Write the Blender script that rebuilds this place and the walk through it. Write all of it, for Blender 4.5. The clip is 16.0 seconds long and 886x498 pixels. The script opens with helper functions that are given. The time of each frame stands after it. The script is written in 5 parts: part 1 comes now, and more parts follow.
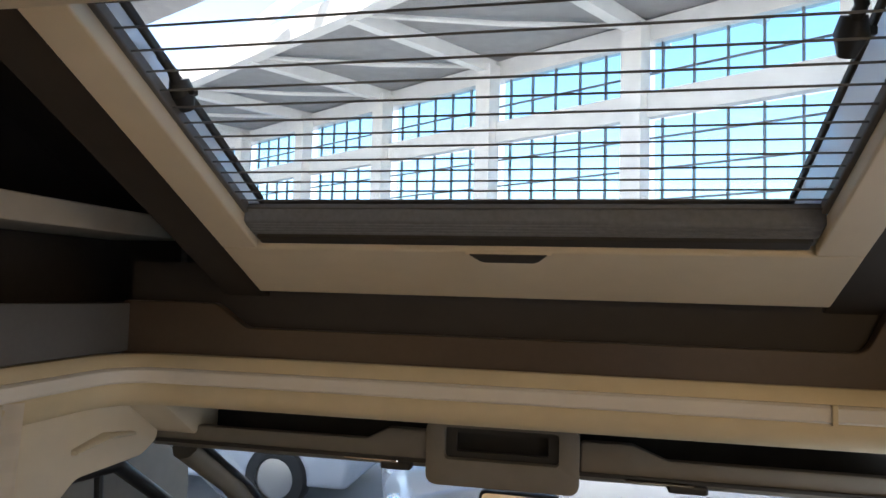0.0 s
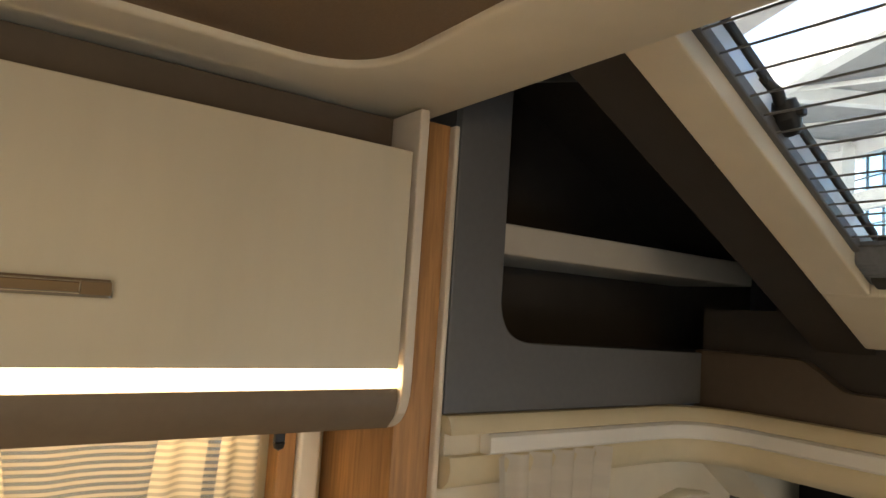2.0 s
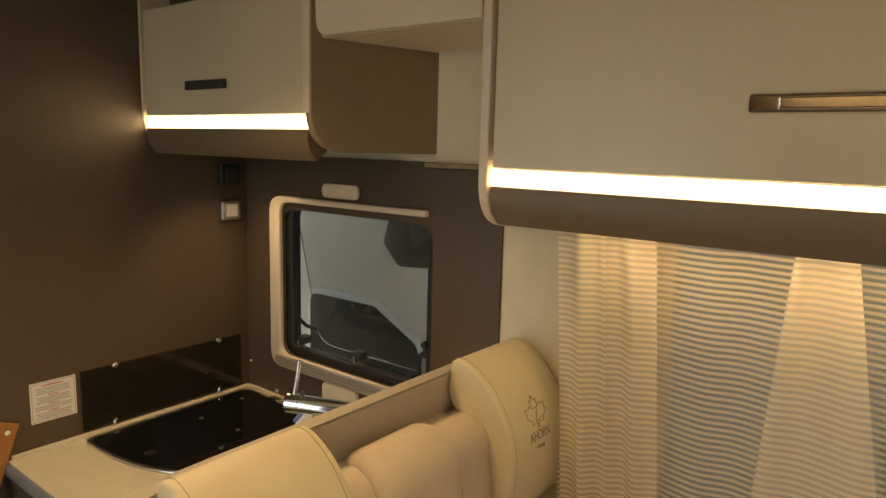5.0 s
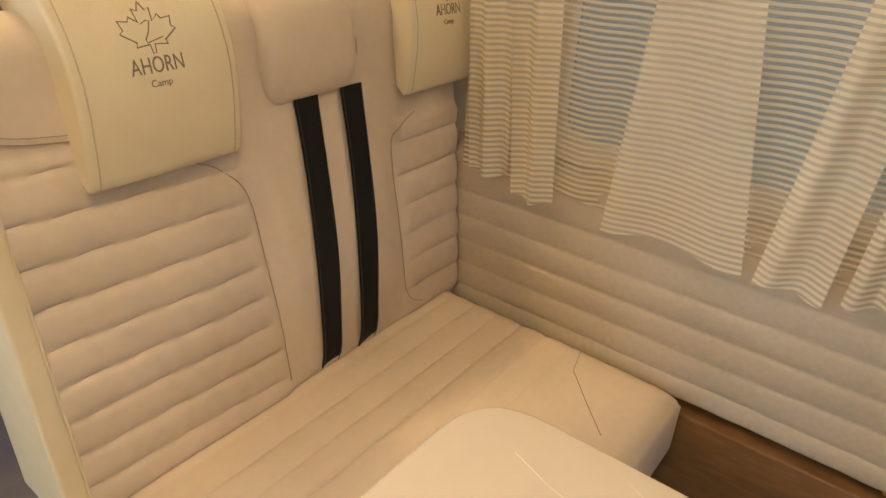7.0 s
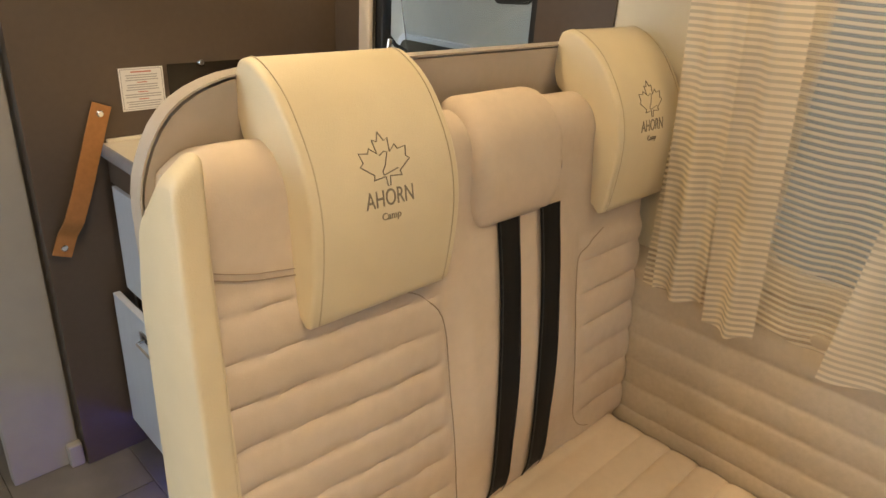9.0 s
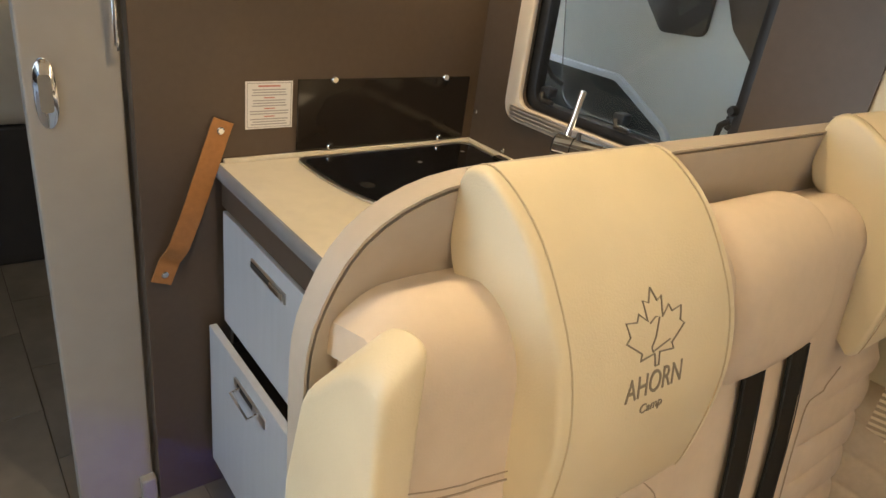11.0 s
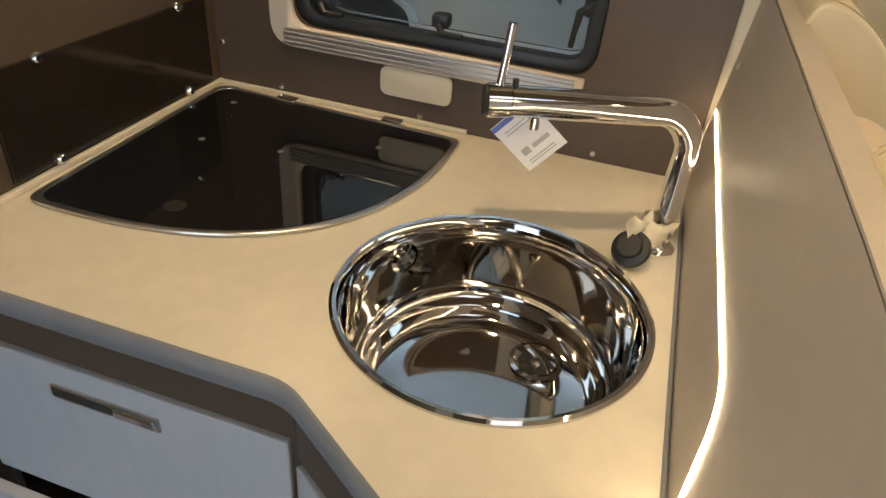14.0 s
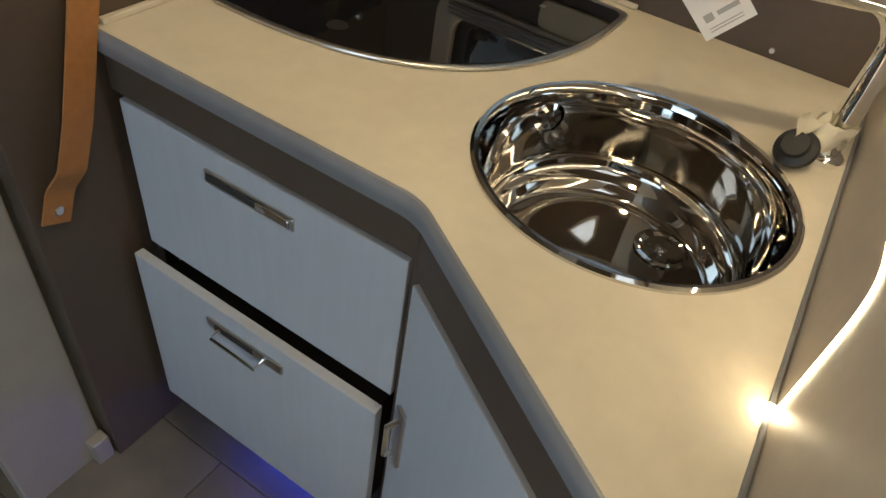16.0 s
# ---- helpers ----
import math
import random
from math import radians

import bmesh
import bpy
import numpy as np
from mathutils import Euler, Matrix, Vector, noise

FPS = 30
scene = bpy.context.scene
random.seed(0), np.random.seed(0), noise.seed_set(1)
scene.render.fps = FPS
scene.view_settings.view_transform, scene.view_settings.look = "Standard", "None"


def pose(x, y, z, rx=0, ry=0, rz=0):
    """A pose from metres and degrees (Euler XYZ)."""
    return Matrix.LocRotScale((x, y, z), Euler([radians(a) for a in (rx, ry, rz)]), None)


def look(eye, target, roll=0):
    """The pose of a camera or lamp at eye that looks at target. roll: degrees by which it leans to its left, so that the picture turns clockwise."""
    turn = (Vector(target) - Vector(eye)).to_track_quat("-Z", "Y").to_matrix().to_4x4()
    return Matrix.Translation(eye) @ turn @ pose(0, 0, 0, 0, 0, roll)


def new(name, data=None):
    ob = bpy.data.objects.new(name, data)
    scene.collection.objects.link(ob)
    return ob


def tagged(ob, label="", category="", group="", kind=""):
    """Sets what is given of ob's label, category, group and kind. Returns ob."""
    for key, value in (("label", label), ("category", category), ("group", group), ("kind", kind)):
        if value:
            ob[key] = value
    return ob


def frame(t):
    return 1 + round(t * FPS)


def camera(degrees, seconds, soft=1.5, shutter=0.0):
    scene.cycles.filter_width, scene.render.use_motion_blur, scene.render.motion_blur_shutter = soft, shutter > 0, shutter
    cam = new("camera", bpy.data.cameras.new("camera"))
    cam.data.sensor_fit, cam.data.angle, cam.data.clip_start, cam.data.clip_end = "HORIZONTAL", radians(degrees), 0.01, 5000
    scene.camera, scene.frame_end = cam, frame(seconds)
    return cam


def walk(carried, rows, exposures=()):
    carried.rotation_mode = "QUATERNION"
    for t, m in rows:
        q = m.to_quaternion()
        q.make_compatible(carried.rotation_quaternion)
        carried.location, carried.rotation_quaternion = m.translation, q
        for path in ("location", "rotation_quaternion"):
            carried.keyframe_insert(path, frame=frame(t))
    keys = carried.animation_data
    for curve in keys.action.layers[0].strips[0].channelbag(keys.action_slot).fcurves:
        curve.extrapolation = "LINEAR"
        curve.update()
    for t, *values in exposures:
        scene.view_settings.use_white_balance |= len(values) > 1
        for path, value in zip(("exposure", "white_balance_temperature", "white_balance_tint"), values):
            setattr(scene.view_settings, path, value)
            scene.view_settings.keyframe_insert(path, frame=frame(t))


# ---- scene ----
LENS = 66.8
SKY = 0.15
DOOR_W, HATCH_W, SPOT_W, FILL_W = 0.95, 0.22, 5.4, 1.6
LED_S, LED2_S = 2.3, 7.0
WARM = (1.0, 0.74, 0.41)
cam = camera(LENS, 16.0)
EXPOSURES = [(0.0, 2.05, 6500, 14), (0.5, 2.05, 6400, 12), (1.0, 2.1, 6250, 9), (1.5, 2.2, 6400, 9), (2.0, 2.4, 7200, 10), (2.5, 2.5, 7800, 10), (3.0, 2.15, 8200, 10), (3.5, 1.82, 8500, 10), (4.2, 1.75, 8700, 10), (6.3, 2.62, 6900, 11), (8.0, 2.65, 6800, 11), (10.2, 2.68, 6500, 10), (12.3, 2.6, 6200, 10), (14.5, 2.35, 6150, 9), (15.2, 2.25, 6100, 8), (16.0, 2.15, 5950, 5)]
PATH = [
    (0, look((0.308, 0.357, 1.737), (-0.111, 2.31, 1.846), 1.5)),
    (0.3, look((0.238, 0.414, 1.773), (-0.297, 2.339, 1.865), 1.6)),
    (0.6, look((0.209, 0.485, 1.769), (-0.541, 2.336, 1.88), 2.5)),
    (1, look((0.28, 0.501, 1.774), (-0.869, 2.133, 1.902), 5.0)),
    (1.5, look((0.203, 0.43, 1.757), (-1.203, 1.843, 1.915), 4.1)),
    (2, look((0.138, 0.408, 1.737), (-1.49, 1.556, 1.913), 3.8)),
    (2.5, look((0.093, 0.471, 1.724), (-1.806, 1.088, 1.831), 4.8)),
    (3, look((0.089, 0.42, 1.714), (-1.879, 0.77, 1.784), 4.5)),
    (3.5, look((0.093, 0.464, 1.73), (-1.897, 0.276, 1.767), 4.6)),
    (4, look((0.138, 0.486, 1.742), (-1.721, -0.253, 1.731), 4.6)),
    (4.2, look((0.157, 0.508, 1.746), (-1.613, -0.422, 1.712), 4.5)),
    (6.3, look((0.132, 0.718, 1.401), (-1.29, -0.52, 0.734), 2.9)),
    (6.5, look((0.117, 0.746, 1.366), (-1.314, -0.412, 0.584), 3.3)),
    (7, look((0.101, 0.778, 1.321), (-1.311, -0.27, 0.368), 2.9)),
    (7.5, look((0.116, 0.78, 1.298), (-1.224, -0.294, 0.272), 1.6)),
    (8, look((0.126, 0.781, 1.315), (-1.178, -0.349, 0.303), 1.5)),
    (8.5, look((0.128, 0.702, 1.359), (-1.203, -0.529, 0.514), 2.5)),
    (9, look((0.131, 0.547, 1.376), (-1.175, -0.731, 0.562), 3.6)),
    (9.5, look((0.148, 0.456, 1.388), (-1.074, -0.891, 0.557), 4.8)),
    (10, look((0.144, 0.449, 1.396), (-0.987, -0.976, 0.565), 6.4)),
    (10.2, look((0.134, 0.426, 1.393), (-0.957, -1.026, 0.557), 7.1)),
    (12.3, look((0.012, -0.209, 1.448), (-1.458, -1.144, 0.465), 8.3)),
    (12.5, look((0.019, -0.248, 1.446), (-1.501, -1.064, 0.435), 7.8)),
    (13, look((0.032, -0.308, 1.437), (-1.557, -0.894, 0.373), 8.4)),
    (13.5, look((0.038, -0.326, 1.434), (-1.581, -0.755, 0.342), 7.2)),
    (14, look((0.04, -0.336, 1.429), (-1.554, -0.772, 0.303), 5.5)),
    (14.5, look((0.054, -0.35, 1.393), (-1.494, -0.803, 0.211), 7.3)),
    (15, look((0.071, -0.357, 1.349), (-1.331, -0.805, -0.005), 10.1)),
    (15.2, look((0.081, -0.361, 1.338), (-1.277, -0.793, -0.065), 10.8)),
    (15.5, look((0.082, -0.35, 1.338), (-1.229, -0.821, -0.098), 10.6)),
    (16, look((0.092, -0.338, 1.364), (-1.219, -0.971, -0.007), 10.4)),
]
walk(cam, PATH, EXPOSURES)

# ---- world and lights ----
world = bpy.data.worlds.new("sky")
scene.world = world
world.use_nodes = True
wn, wl = world.node_tree.nodes, world.node_tree.links
sky = wn.new("ShaderNodeTexSky")
sky.sky_type, sky.sun_disc = "NISHITA", False
sky.sun_elevation, sky.sun_rotation = radians(48), radians(150)
wl.new(sky.outputs[0], wn["Background"].inputs[0])
wn["Background"].inputs[1].default_value = SKY
sun_data = bpy.data.lights.new("sun", "SUN")
sun_data.energy, sun_data.angle, sun_data.color = 5.0, radians(0.6), (1.0, 0.95, 0.86)
sun = new("sun", sun_data)
sun.matrix_world = look((6, -4, 20), (6 - 7.0, -4 + 12.0, 20 - 15.5))


def area(name, eye, target, sx, sy, watts, colour):
    d = bpy.data.lights.new(name, "AREA")
    d.shape, d.size, d.size_y, d.energy, d.color = "RECTANGLE", sx, sy, watts, colour
    ob = new(name, d)
    ob.matrix_world = look(eye, target)
    return ob


# daylight in the opening of the entrance door and of the roof hatch
area("door_daylight", (1.20, -0.75, 1.15), (0.0, -0.80, 0.9), 0.62, 1.6, DOOR_W, (0.64, 0.83, 1.0))
# unseen daylight fill added to brighten the dim cab trim
area("cab_daylight_fill", (1.24, 1.95, 1.08), (-0.6, 1.6, 1.25), 0.75, 0.40, 0.8, (0.80, 0.92, 1.0))
# unseen warm fill lamp added on the opposite wall to light the cabinet doors
area("wall_strip", (1.22, 0.50, 1.98), (0.30, 0.50, 0.60), 1.0, 0.04, FILL_W, WARM)
area("hatch_daylight", (0.25, 0.15, 2.18), (0.25, 0.15, 0.0), 0.55, 0.55, HATCH_W, (1.0, 0.96, 0.90))


def spot(name, x, y, z, watts):
    d = bpy.data.lights.new(name, "SPOT")
    d.energy, d.spot_size, d.spot_blend, d.shadow_soft_size, d.color = watts, radians(115), 0.8, 0.03, WARM
    new(name, d).matrix_world = look((x, y, z), (x + 0.001, y, 0))


RISE = 0.08  # headroom above the fittings as drawn
# unseen ceiling lamps added to light the bench, worktop and rear bed
FILL_SPOTS = ((0.02, 0.70, 1.996), (-0.38, -0.46, 1.996), (0.70, 0.62, 1.996), (0.35, -2.45, 2.018))
# warm strip hidden behind the lower fascia of the dinette cabinet
area("fascia_light", (-0.93, 0.44, 1.526), (-1.02, 0.44, 1.0), 0.8, 0.03, 0.28, WARM)
spot("under_cabinet_light", -0.93, -0.95, 1.642, 1.3)
for dl in FILL_SPOTS:
    spot("fill_spot", dl[0], dl[1], dl[2] + RISE - 0.018, SPOT_W * (0.45 if dl[1] < -2 else 1.0))


# ---- materials ----
def mat(name, colour, rough=0.5, metal=0.0, grain=0.0, scale=20.0, stain=0.06, bump=0.0, bscale=200.0, coat=0.0, stretch=(1, 1, 1), vary=0.0, spec=0.5):
    m = bpy.data.materials.new(name)
    m.use_nodes = True
    nt = m.node_tree
    b = nt.nodes["Principled BSDF"]
    b.inputs["Roughness"].default_value = rough
    b.inputs["Metallic"].default_value = metal
    b.inputs["Coat Weight"].default_value = coat
    b.inputs["Specular IOR Level"].default_value = spec
    tc = nt.nodes.new("ShaderNodeTexCoord")
    mp = nt.nodes.new("ShaderNodeMapping")
    mp.inputs["Scale"].default_value = stretch
    nt.links.new(tc.outputs["Object"], mp.inputs["Vector"])
    n1 = nt.nodes.new("ShaderNodeTexNoise")
    n1.inputs["Scale"].default_value, n1.inputs["Detail"].default_value = scale, 5
    n2 = nt.nodes.new("ShaderNodeTexNoise")
    n2.inputs["Scale"].default_value, n2.inputs["Detail"].default_value = 3.0, 3
    for n in (n1, n2):
        nt.links.new(mp.outputs[0], n.inputs["Vector"])
    r1 = nt.nodes.new("ShaderNodeMapRange")
    r1.inputs["From Min"].default_value, r1.inputs["From Max"].default_value = 0.3, 0.7
    r1.inputs["To Min"].default_value, r1.inputs["To Max"].default_value = 1 - grain, 1 + grain
    nt.links.new(n1.outputs["Fac"], r1.inputs["Value"])
    r2 = nt.nodes.new("ShaderNodeMapRange")
    r2.inputs["From Min"].default_value, r2.inputs["From Max"].default_value = 0.3, 0.7
    r2.inputs["To Min"].default_value, r2.inputs["To Max"].default_value = 1 - stain, 1 + stain
    nt.links.new(n2.outputs["Fac"], r2.inputs["Value"])
    mu = nt.nodes.new("ShaderNodeMath")
    mu.operation = "MULTIPLY"
    nt.links.new(r1.outputs[0], mu.inputs[0])
    nt.links.new(r2.outputs[0], mu.inputs[1])
    last = mu
    if vary:
        oi = nt.nodes.new("ShaderNodeObjectInfo")
        r3 = nt.nodes.new("ShaderNodeMapRange")
        r3.inputs["To Min"].default_value, r3.inputs["To Max"].default_value = 1 - vary, 1 + vary
        nt.links.new(oi.outputs["Random"], r3.inputs["Value"])
        last = nt.nodes.new("ShaderNodeMath")
        last.operation = "MULTIPLY"
        nt.links.new(mu.outputs[0], last.inputs[0])
        nt.links.new(r3.outputs[0], last.inputs[1])
    hs = nt.nodes.new("ShaderNodeVectorMath")
    hs.operation = "SCALE"
    hs.inputs[0].default_value = colour
    nt.links.new(last.outputs[0], hs.inputs["Scale"])
    nt.links.new(hs.outputs[0], b.inputs["Base Color"])
    if rough > 0.08 and metal < 0.5:
        rr = nt.nodes.new("ShaderNodeMapRange")
        rr.inputs["To Min"].default_value, rr.inputs["To Max"].default_value = rough * 0.85, min(1, rough * 1.15)
        nt.links.new(n2.outputs["Fac"], rr.inputs["Value"])
        nt.links.new(rr.outputs[0], b.inputs["Roughness"])
    if bump:
        n3 = nt.nodes.new("ShaderNodeTexNoise")
        n3.inputs["Scale"].default_value, n3.inputs["Detail"].default_value = bscale, 3
        nt.links.new(mp.outputs[0], n3.inputs["Vector"])
        bu = nt.nodes.new("ShaderNodeBump")
        bu.inputs["Strength"].default_value, bu.inputs["Distance"].default_value = bump, 0.002
        nt.links.new(n3.outputs["Fac"], bu.inputs["Height"])
        nt.links.new(bu.outputs[0], b.inputs["Normal"])
    return m


def glow(name, colour, strength):
    m = bpy.data.materials.new(name)
    m.use_nodes = True
    b = m.node_tree.nodes["Principled BSDF"]
    b.inputs["Base Color"].default_value = (0.8, 0.8, 0.8, 1)
    b.inputs["Emission Color"].default_value = (*colour, 1)
    b.inputs["Emission Strength"].default_value = strength
    return m


def glass(name, colour=(1, 1, 1), rough=0.0):
    m = bpy.data.materials.new(name)
    m.use_nodes = True
    b = m.node_tree.nodes["Principled BSDF"]
    b.inputs["Base Color"].default_value = (*colour, 1)
    b.inputs["Transmission Weight"].default_value = 1
    b.inputs["Roughness"].default_value, b.inputs["IOR"].default_value = rough, 1.3
    return m


def sheer(name, colour, pitch, low, high):
    """Voile with woven bars: dense bars alternate with open mesh."""
    m = bpy.data.materials.new(name)
    m.use_nodes = True
    nt = m.node_tree
    nt.nodes.remove(nt.nodes["Principled BSDF"])
    out = nt.nodes["Material Output"]
    tc = nt.nodes.new("ShaderNodeTexCoord")
    sp = nt.nodes.new("ShaderNodeSeparateXYZ")
    nt.links.new(tc.outputs["Object"], sp.inputs[0])
    n = nt.nodes.new("ShaderNodeTexNoise")
    n.inputs["Scale"].default_value = 7
    nt.links.new(tc.outputs["Object"], n.inputs["Vector"])
    a = nt.nodes.new("ShaderNodeMath")
    a.operation = "MULTIPLY_ADD"
    nt.links.new(n.outputs["Fac"], a.inputs[0])
    a.inputs[1].default_value = 0.004
    nt.links.new(sp.outputs["Z"], a.inputs[2])
    s = nt.nodes.new("ShaderNodeMath")
    s.operation = "MULTIPLY"
    nt.links.new(a.outputs[0], s.inputs[0])
    s.inputs[1].default_value = 2 * math.pi / pitch
    si = nt.nodes.new("ShaderNodeMath")
    si.operation = "SINE"
    nt.links.new(s.outputs[0], si.inputs[0])
    r = nt.nodes.new("ShaderNodeMapRange")
    r.inputs["From Min"].default_value, r.inputs["From Max"].default_value = -0.35, 0.25
    r.inputs["To Min"].default_value, r.inputs["To Max"].default_value = low, high
    nt.links.new(si.outputs[0], r.inputs["Value"])
    d = nt.nodes.new("ShaderNodeBsdfDiffuse")
    t = nt.nodes.new("ShaderNodeBsdfTranslucent")
    d.inputs[0].default_value = t.inputs[0].default_value = (*colour, 1)
    m1, m2 = nt.nodes.new("ShaderNodeMixShader"), nt.nodes.new("ShaderNodeMixShader")
    m1.inputs[0].default_value = 0.4
    nt.links.new(d.outputs[0], m1.inputs[1])
    nt.links.new(t.outputs[0], m1.inputs[2])
    tr = nt.nodes.new("ShaderNodeBsdfTransparent")
    nt.links.new(r.outputs[0], m2.inputs[0])
    nt.links.new(tr.outputs[0], m2.inputs[1])
    nt.links.new(m1.outputs[0], m2.inputs[2])
    nt.links.new(m2.outputs[0], out.inputs["Surface"])
    return m


CREAM = mat("cream_plastic", (0.66, 0.58, 0.45), 0.45, grain=0.02, bump=0.08, bscale=400)
TRIMC = mat("yellow_cream_moulding", (0.64, 0.54, 0.36), 0.5, grain=0.03, bump=0.08, bscale=400)
WALLC = mat("cream_wall_cloth", (0.66, 0.60, 0.47), 0.75, grain=0.03, bump=0.2, bscale=500)
HEADL = mat("brown_headliner", (0.17, 0.115, 0.07), 0.9, grain=0.08, scale=300, bump=0.3, bscale=600)
DOORL = mat("beige_laminate", (0.58, 0.505, 0.375), 0.38, grain=0.015, scale=40, stretch=(1, 1, 0.15), bump=0.03)
EDGEB = mat("pale_edge_band", (0.66, 0.57, 0.46), 0.45, grain=0.03)
BROWN = mat("dark_brown_laminate", (0.085, 0.060, 0.042), 0.42, grain=0.05, scale=60, stain=0.1)
BROWN2 = mat("brown_fascia", (0.16, 0.115, 0.075), 0.5, grain=0.04, scale=60)
OLIVE = mat("taupe_laminate", (0.26, 0.20, 0.13), 0.5, grain=0.04)
WOOD = mat("oak_wood", (0.40, 0.20, 0.075), 0.45, grain=0.22, scale=14, stretch=(9, 9, 0.7), stain=0.12, bump=0.1)
GREYP = mat("slate_grey_laminate", (0.115, 0.115, 0.118), 0.5, grain=0.04, scale=80)
PLEATG = mat("grey_pleated_fabric", (0.16, 0.175, 0.20), 0.75, grain=0.1, scale=90)
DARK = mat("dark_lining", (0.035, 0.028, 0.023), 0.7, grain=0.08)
SHELFM = mat("pale_shelf", (0.50, 0.46, 0.40), 0.5, grain=0.03)
WHITEP = mat("white_plastic", (0.74, 0.70, 0.64), 0.4, grain=0.02)
STONE = mat("cream_worktop", (0.65, 0.585, 0.475), 0.34, grain=0.035, scale=35, stain=0.07, bump=0.03)
EDGEM = mat("grey_worktop_edge", (0.20, 0.20, 0.215), 0.35, grain=0.05)
GREYW = mat("pale_grey_drawer_front", (0.49, 0.50, 0.53), 0.32, grain=0.03, scale=60, stretch=(1, 1, 0.1))
CHROME = mat("chrome", (0.90, 0.90, 0.90), 0.06, 1.0, stain=0.02)
STEEL = mat("polished_steel", (0.68, 0.66, 0.63), 0.045, 1.0, stain=0.02)
BRUSH = mat("satin_steel", (0.62, 0.60, 0.57), 0.28, 1.0, stain=0.04)
BLACKG = mat("black_glass", (0.006, 0.006, 0.007), 0.03, stain=0.0, coat=0.3)
SMOKE = mat("smoked_panel", (0.018, 0.014, 0.011), 0.10, stain=0.05)
BLACKP = mat("black_plastic", (0.014, 0.014, 0.015), 0.45, grain=0.1)
LEATH = mat("cream_leather", (0.66, 0.56, 0.38), 0.42, grain=0.025, stain=0.04, bump=0.18, bscale=500)
SUEDE = mat("beige_microfibre", (0.57, 0.465, 0.355), 0.85, grain=0.025, scale=60, stain=0.11, bump=0.12, bscale=500)
SUEDE2 = mat("beige_wall_cushion", (0.47, 0.395, 0.30), 0.8, grain=0.05, scale=90, stain=0.07, bump=0.25, bscale=700)
SEAM = mat("dark_seam", (0.32, 0.25, 0.18), 0.8)
EMBR = mat("embroidery_thread", (0.20, 0.165, 0.12), 0.7)
BELT = mat("black_webbing", (0.008, 0.008, 0.008), 0.75, spec=0.25, grain=0.2, scale=400, bump=0.4, bscale=900)
PANELB = mat("beige_partition", (0.44, 0.38, 0.31), 0.4, grain=0.03, scale=50)
TABLE = mat("cream_table_laminate", (0.56, 0.50, 0.43), 0.25, grain=0.02, scale=30, stain=0.05)
VEIN = mat("pale_vein", (0.74, 0.66, 0.56), 0.25)
STRAP = mat("tan_leather", (0.36, 0.155, 0.045), 0.45, grain=0.1, scale=80, bump=0.2, bscale=400)
PAPER = mat("white_paper", (0.72, 0.69, 0.66), 0.6, stain=0.02)
REDI = mat("red_ink", (0.50, 0.20, 0.17), 0.6)
GREYI = mat("grey_ink", (0.36, 0.34, 0.33), 0.6)
BLUEI = mat("blue_ink", (0.10, 0.14, 0.42), 0.6)
TAPE = mat("masking_tape", (0.62, 0.56, 0.42), 0.7, grain=0.08, bump=0.4, bscale=120)
TILE = mat("grey_vinyl_tile", (0.150, 0.135, 0.115), 0.42, grain=0.18, scale=9, stain=0.22, bump=0.06, vary=0.10)
JOINT = mat("tile_joint", (0.07, 0.062, 0.052), 0.7)
DGREY = mat("grey_sliding_door", (0.32, 0.29, 0.255), 0.45, grain=0.03)
CABG = mat("cab_grey_plastic", (0.20, 0.18, 0.15), 0.6, grain=0.05, bump=0.2, bscale=500)
CABD = mat("cab_dark_plastic", (0.03, 0.027, 0.024), 0.6, grain=0.1)
BEDM = mat("cream_bed_linen", (0.62, 0.54, 0.42), 0.85, grain=0.04, bump=0.2)
VOILE = sheer("striped_voile", (0.80, 0.72, 0.58), 0.0112, 0.24, 0.95)
VOILE2 = sheer("striped_voile_overlap", (0.80, 0.72, 0.58), 0.0112, 0.62, 0.97)
NET = sheer("cab_curtain_cloth", (0.74, 0.68, 0.60), 0.05, 0.93, 0.97)
CLEAR = glass("clear_glass", (0.97, 0.98, 0.98))
TINT = glass("tinted_glass", (0.80, 0.83, 0.83))
LED = glow("led_strip_light", (1.0, 0.78, 0.48), LED_S)
LED3 = glow("bare_led_end", (1.0, 0.78, 0.45), 9.0)
LED2 = glow("worktop_led_light", (1.0, 0.76, 0.45), LED2_S)
BLUELED = glow("blue_led", (0.05, 0.08, 1.0), 8.0)
FROST = bpy.data.materials.new("frosted_sash")
FROST.use_nodes = True
fn, fl = FROST.node_tree.nodes, FROST.node_tree.links
fn.remove(fn["Principled BSDF"])
f_tr, f_tl, f_mx = fn.new("ShaderNodeBsdfTransparent"), fn.new("ShaderNodeBsdfTranslucent"), fn.new("ShaderNodeMixShader")
f_tl.inputs[0].default_value = (0.80, 0.83, 0.86, 1)
f_mx.inputs[0].default_value = 0.72
fl.new(f_tr.outputs[0], f_mx.inputs[1])
fl.new(f_tl.outputs[0], f_mx.inputs[2])
fl.new(f_mx.outputs[0], fn["Material Output"].inputs["Surface"])
STITCH = mat("leather_stitching", (0.50, 0.41, 0.27), 0.6)
DWOOD = mat("dark_oak", (0.20, 0.10, 0.04), 0.45, grain=0.2, scale=14, stretch=(1, 1, 6), bump=0.1)
VANW = mat("white_van_paint", (0.60, 0.63, 0.64), 0.35, grain=0.02, coat=0.2)
VANG = mat("dark_tinted_window", (0.02, 0.022, 0.026), 0.08)
VANF = mat("pale_window_frame", (0.55, 0.60, 0.68), 0.4)
